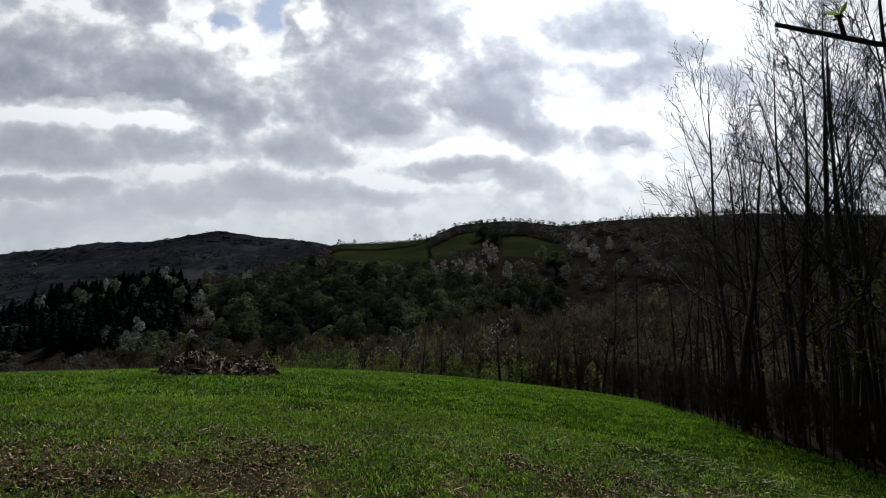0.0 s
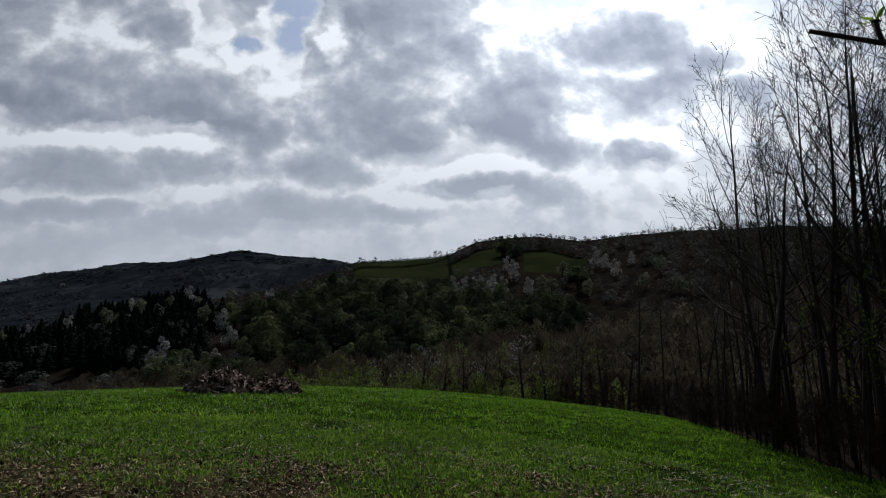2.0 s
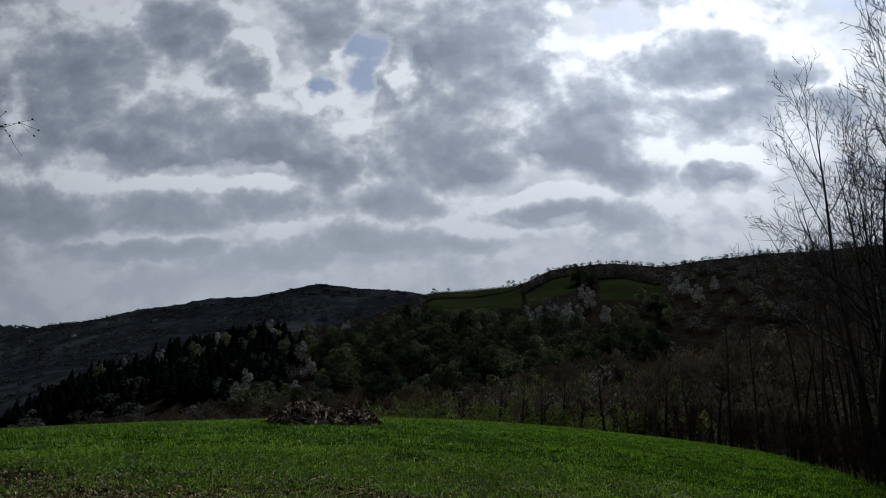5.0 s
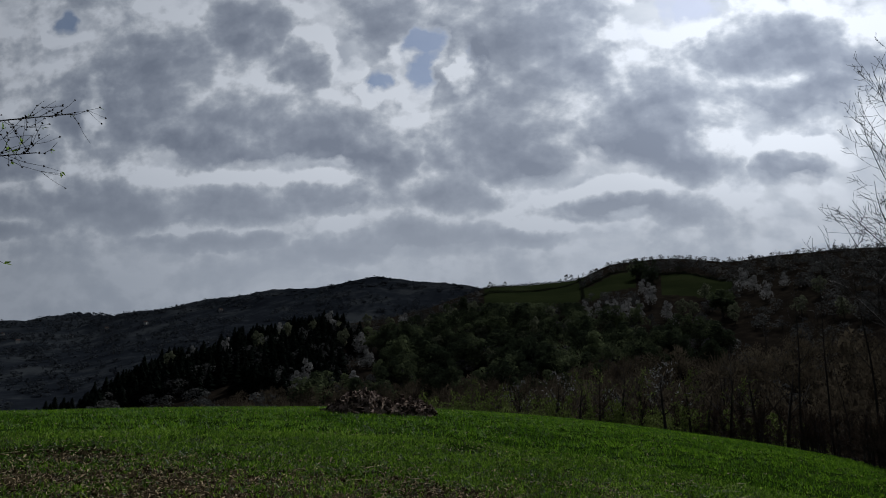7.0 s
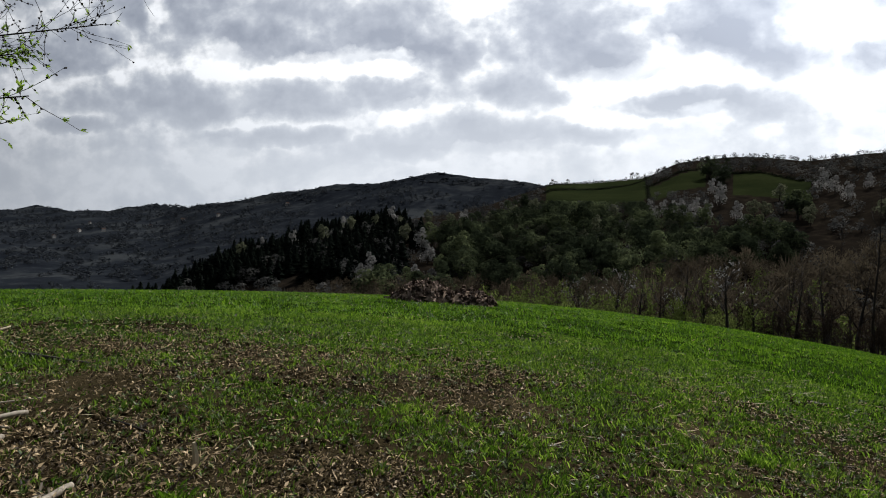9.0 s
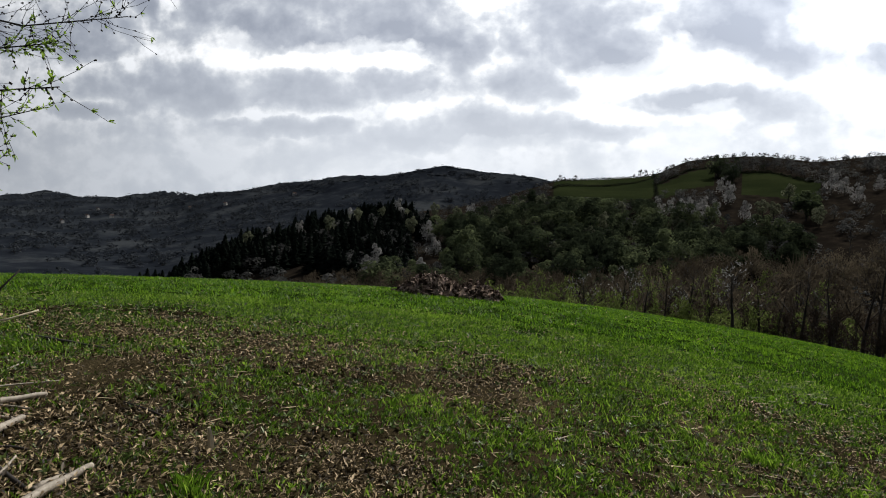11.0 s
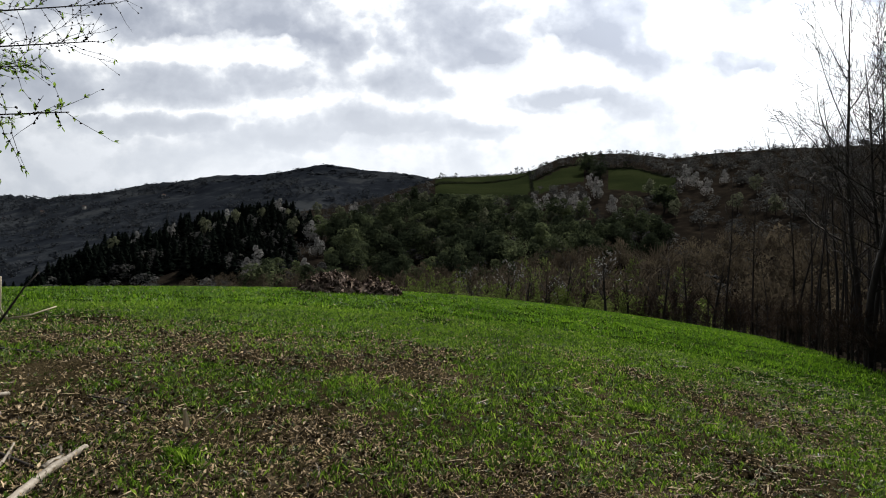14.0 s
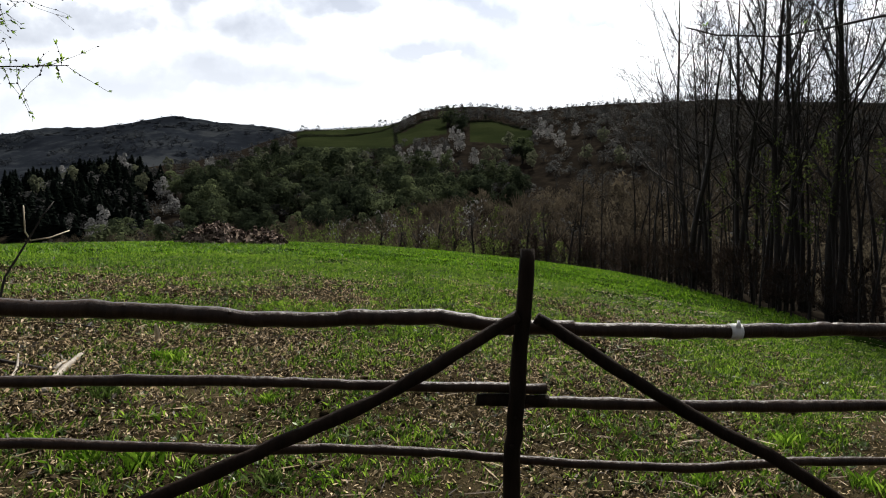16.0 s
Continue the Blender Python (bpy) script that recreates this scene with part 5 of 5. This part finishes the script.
    for d1, d2 in (((-0.03, 0.0, 0.06), (-0.032, 0.0, 0.235)), ((0.10, 0.05, 0.015), (0.21, 0.12, 0.06))):
        g = Geo()
        c = Vector((fx, fy, fz - 0.03)) - o
        g.tube([c, c + Vector(d1), c + Vector(d2)], [0.0055, 0.005, 0.0045], 5)
        part("shoot", g, CUT_WOOD, root, "pale peeled shoot", True)


sticks()
for _x, _y, _h, _seed in ((-4.5, 5.0, 0.6, 1), (-4.9, 5.2, 0.8, 2), (-4.0, 4.2, 0.5, 3)):
    bare_tree("bramble", "small leafless dark bramble shoots beside the brush pile", "shrub", 700 + _seed, _h * 5, 0.04, POLE_PLAN, (0.4, -0.2), pose(_x, _y, ground_z(_x, _y)), "brambles by the brush pile").scale = (0.2, 0.2, 0.2)


# ---- budding trees whose boughs hang into view ----
def shoots(geo, leaves, rng, pts, r0, r1, spacing, reach, leafy):
    """A bough along pts with short side shoots, each ending in buds."""
    n = len(pts) - 1
    geo.tube(pts, [r0 + (r1 - r0) * i / n for i in range(n + 1)], 6)
    total = sum((Vector(pts[i + 1]) - Vector(pts[i])).length for i in range(n))
    k = int(total / spacing)
    for j in range(k):
        x = (j + rng.uniform(0.1, 0.9)) / k * n
        i = min(int(x), n - 1)
        at = Vector(pts[i]).lerp(Vector(pts[i + 1]), x - i)
        along = (Vector(pts[i + 1]) - Vector(pts[i])).normalized()
        d = (along * rng.uniform(0.4, 1.1) + unit(rng) * 0.9).normalized()
        length = reach * rng.uniform(0.3, 1.2) * (1.1 - 0.6 * x / n)
        sub = wander(rng, at, d, length, 3, 0.32, 0.06)
        geo.tube(sub, [max(0.0022, r1 * 0.7), 0.002, 0.0016, 0.0012], 3, 0, False)
        for q in sub[1:] + [at.lerp(sub[1], 0.5)]:
            if rng.random() < 0.75:
                geo.lump(q + unit(rng) * 0.004, (0.007, 0.007, 0.011), rng)
            if rng.random() < leafy:
                for _ in range(rng.choice((2, 3, 4))):
                    leaves.leaf(q, d + unit(rng) * 0.9, unit(rng), rng.uniform(0.022, 0.052), rng.uniform(0.012, 0.022))
        if length > reach * 0.6:
            for _ in range(2):
                tw = wander(rng, sub[2], (d + unit(rng) * 0.8), length * 0.5, 2, 0.2, 0.05)
                geo.tube(tw, [0.0019, 0.0015, 0.0012], 3, 0, False)
                geo.lump(tw[-1], (0.007, 0.007, 0.011), rng)
                if rng.random() < leafy:
                    leaves.leaf(tw[-1], d + unit(rng), unit(rng), 0.035, 0.015)


def bough_tree():
    rng = random.Random(61)
    bx, by = -5.6, 4.3
    bz = ground_z(bx, by)
    root = base("budding_hedge_tree", pose(bx, by, bz), "small tree with long thin boughs just coming into leaf", "tree")
    o = Vector((bx, by, bz))
    g = Geo()
    trunk = [(0, 0, -0.3), (0.05, 0, 0.9), (0.02, 0.05, 1.8), (-0.05, 0.1, 3.0), (-0.1, 0.1, 4.6), (-0.1, 0.2, 6.0)]
    g.tube(trunk, [0.11, 0.10, 0.085, 0.065, 0.04, 0.015], 9)
    part("trunk", g, BARK, root, "", True)
    boughs = [
        ([(-5.6, 4.35, 2.7), (-4.9, 4.55, 3.35), (-4.0, 4.75, 3.72), (-3.1, 4.85, 3.80), (-2.37, 4.90, 3.92)], 0.022, 0.14),
        ([(-5.55, 4.3, 2.5), (-4.6, 4.35, 3.35), (-3.9, 4.4, 3.45), (-3.0, 4.45, 3.36), (-2.36, 4.47, 3.47)], 0.020, 0.14),
        ([(-5.55, 4.3, 1.9), (-4.5, 3.9, 2.15), (-3.6, 3.6, 2.35), (-2.8, 3.45, 2.60), (-2.12, 3.38, 2.72)], 0.018, 0.6),
        ([(-5.55, 4.3, 1.6), (-4.4, 4.2, 1.95), (-3.5, 4.0, 2.2), (-2.75, 3.9, 2.45)], 0.016, 0.9),
        ([(-5.6, 4.3, 2.0), (-4.6, 4.6, 2.5), (-3.8, 4.7, 2.75), (-3.1, 4.7, 2.85)], 0.016, 0.9),
        ([(-5.6, 4.3, 1.5), (-4.4, 3.7, 1.7), (-3.5, 3.45, 1.92), (-2.85, 3.4, 2.05)], 0.014, 0.8),
        ([(-5.6, 4.3, 2.4), (-4.7, 4.5, 3.0), (-4.2, 4.6, 3.6), (-3.8, 4.7, 4.4)], 0.018, 0.8),
        ([(-5.6, 4.3, 2.2), (-4.7, 4.2, 2.9), (-4.0, 4.1, 3.4), (-3.45, 4.0, 3.9)], 0.015, 0.8),
        ([(-5.6, 4.4, 2.9), (-4.9, 4.8, 3.7), (-4.3, 5.0, 4.3), (-3.6, 5.1, 4.7)], 0.016, 0.7),
        ([(-5.6, 4.3, 1.8), (-4.6, 3.4, 2.4), (-3.8, 3.0, 2.9), (-3.2, 2.8, 3.3)], 0.014, 0.8),
        ([(-5.6, 4.3, 2.3), (-4.5, 4.5, 2.2), (-3.8, 4.5, 2.35), (-3.2, 4.4, 2.3)], 0.014, 0.9),
        ([(-5.6, 4.3, 2.2), (-4.7, 4.4, 2.75), (-3.9, 4.3, 3.05), (-3.2, 4.3, 3.12), (-2.7, 4.25, 3.2)], 0.014, 0.8),
        ([(-5.6, 4.3, 2.0), (-4.7, 4.1, 2.6), (-3.9, 3.9, 2.85), (-3.3, 3.8, 2.95)], 0.013, 0.9),
        ([(-5.6, 4.3, 1.7), (-4.6, 4.0, 2.0), (-3.8, 3.8, 2.05), (-3.0, 3.65, 2.2)], 0.013, 0.9)]
    for pts, r, leafy in boughs:
        g, leaves = Geo(), Geo()
        line = [Vector(p) - o + (unit(rng) * 0.10 if 0 < k < len(pts) - 1 else Vector()) for k, p in enumerate(pts)]
        shoots(g, leaves, rng, line, r * 0.7, 0.003, 0.040, rng.uniform(0.36, 0.62), leafy)
        b = part("bough", g, BARK, root, "", True)
        part("leaves", leaves, BUD_LEAF, b, "small bright green opening leaves")
    g = Geo()
    c = Vector((-2.99, 3.05, 2.40)) - o
    for _ in range(170):
        s = rng.uniform(0, 1)
        p = c + Vector((0.20, 0.19, -0.21)) * s + unit(rng) * 0.035
        g.leaf(p, Vector((0.5, 0, -0.6)) + unit(rng), unit(rng), rng.uniform(0.03, 0.06), rng.uniform(0.015, 0.03))
    part("dead_leaves", g, foliage("russet_leaf", (0.07, 0.025, 0.010), (0.22, 0.08, 0.028), (0.44, 0.22, 0.08), 3.0, 0.3), root, "hanging bunch of russet dead leaves")

    rng = random.Random(77)
    bx, by = 3.7, -1.5
    bz = ground_z(bx, by)
    o = Vector((bx, by, bz))
    root = base("walnut_tree", pose(bx, by, bz), "tree with a low bare bough hanging over the fence", "tree")
    g = Geo()
    g.tube([(0, 0, -0.3), (0, 0.05, 1.5), (-0.05, 0.1, 3.2), (0, 0.1, 5.5)], [0.16, 0.14, 0.12, 0.07], 10)
    part("trunk", g, BARK, root, "", True)
    g, leaves = Geo(), Geo()
    pts = [Vector(p) - o for p in ((3.68, -1.45, 3.0), (2.7, -0.55, 2.80), (1.9, 0.09, 2.66), (1.556, 0.273, 2.600), (1.325, 0.397, 2.548), (1.13, 0.50, 2.518), (0.98, 0.58, 2.528), (0.90, 0.625, 2.532), (0.775, 0.69, 2.572))]
    g.tube(pts, [0.022, 0.012, 0.007, 0.0058, 0.0052, 0.0046, 0.0048, 0.0040, 0.0034], 8)
    for p, side in ((0.86, 1), (1.25, 1), (1.7, 1), (2.0, -1)):
        k = next(i for i in range(8) if pts[i + 1].x + o.x <= p)
        s = (pts[k].x + o.x - p) / (pts[k].x - pts[k + 1].x)
        at = pts[k].lerp(pts[k + 1], s)
        tip = at + Vector((-0.01, 0.0, 0.032 * side))
        g.tube([at, tip], [0.004, 0.003], 5)
        g.lump(tip, (0.005, 0.005, 0.008), rng)
        for _ in range(6):
            leaves.leaf(tip, Vector((rng.uniform(-1, 1), rng.uniform(-1, 1), rng.uniform(0.1, 1.0) * side)), unit(rng), rng.uniform(0.014, 0.026), 0.009)
    b = part("bough", g, BARK, root, "", True)
    part("leaves", leaves, BUD_LEAF, b, "pale green sprouting buds")
    for y2, z2 in ((0.35, 3.05), (0.9, 3.3)):
        g, leaves = Geo(), Geo()
        shoots(g, leaves, rng, [Vector(p) - o for p in ((3.68, -1.4, 3.3), (3.0, -0.3, z2), (2.5, y2, z2 + 0.1), (2.25, y2 + 0.1, z2 + 0.05))], 0.012, 0.004, 0.12, 0.3, 0.25)
        b = part("bough", g, BARK, root, "", True)
        part("leaves", leaves, BUD_LEAF, b)


bough_tree()
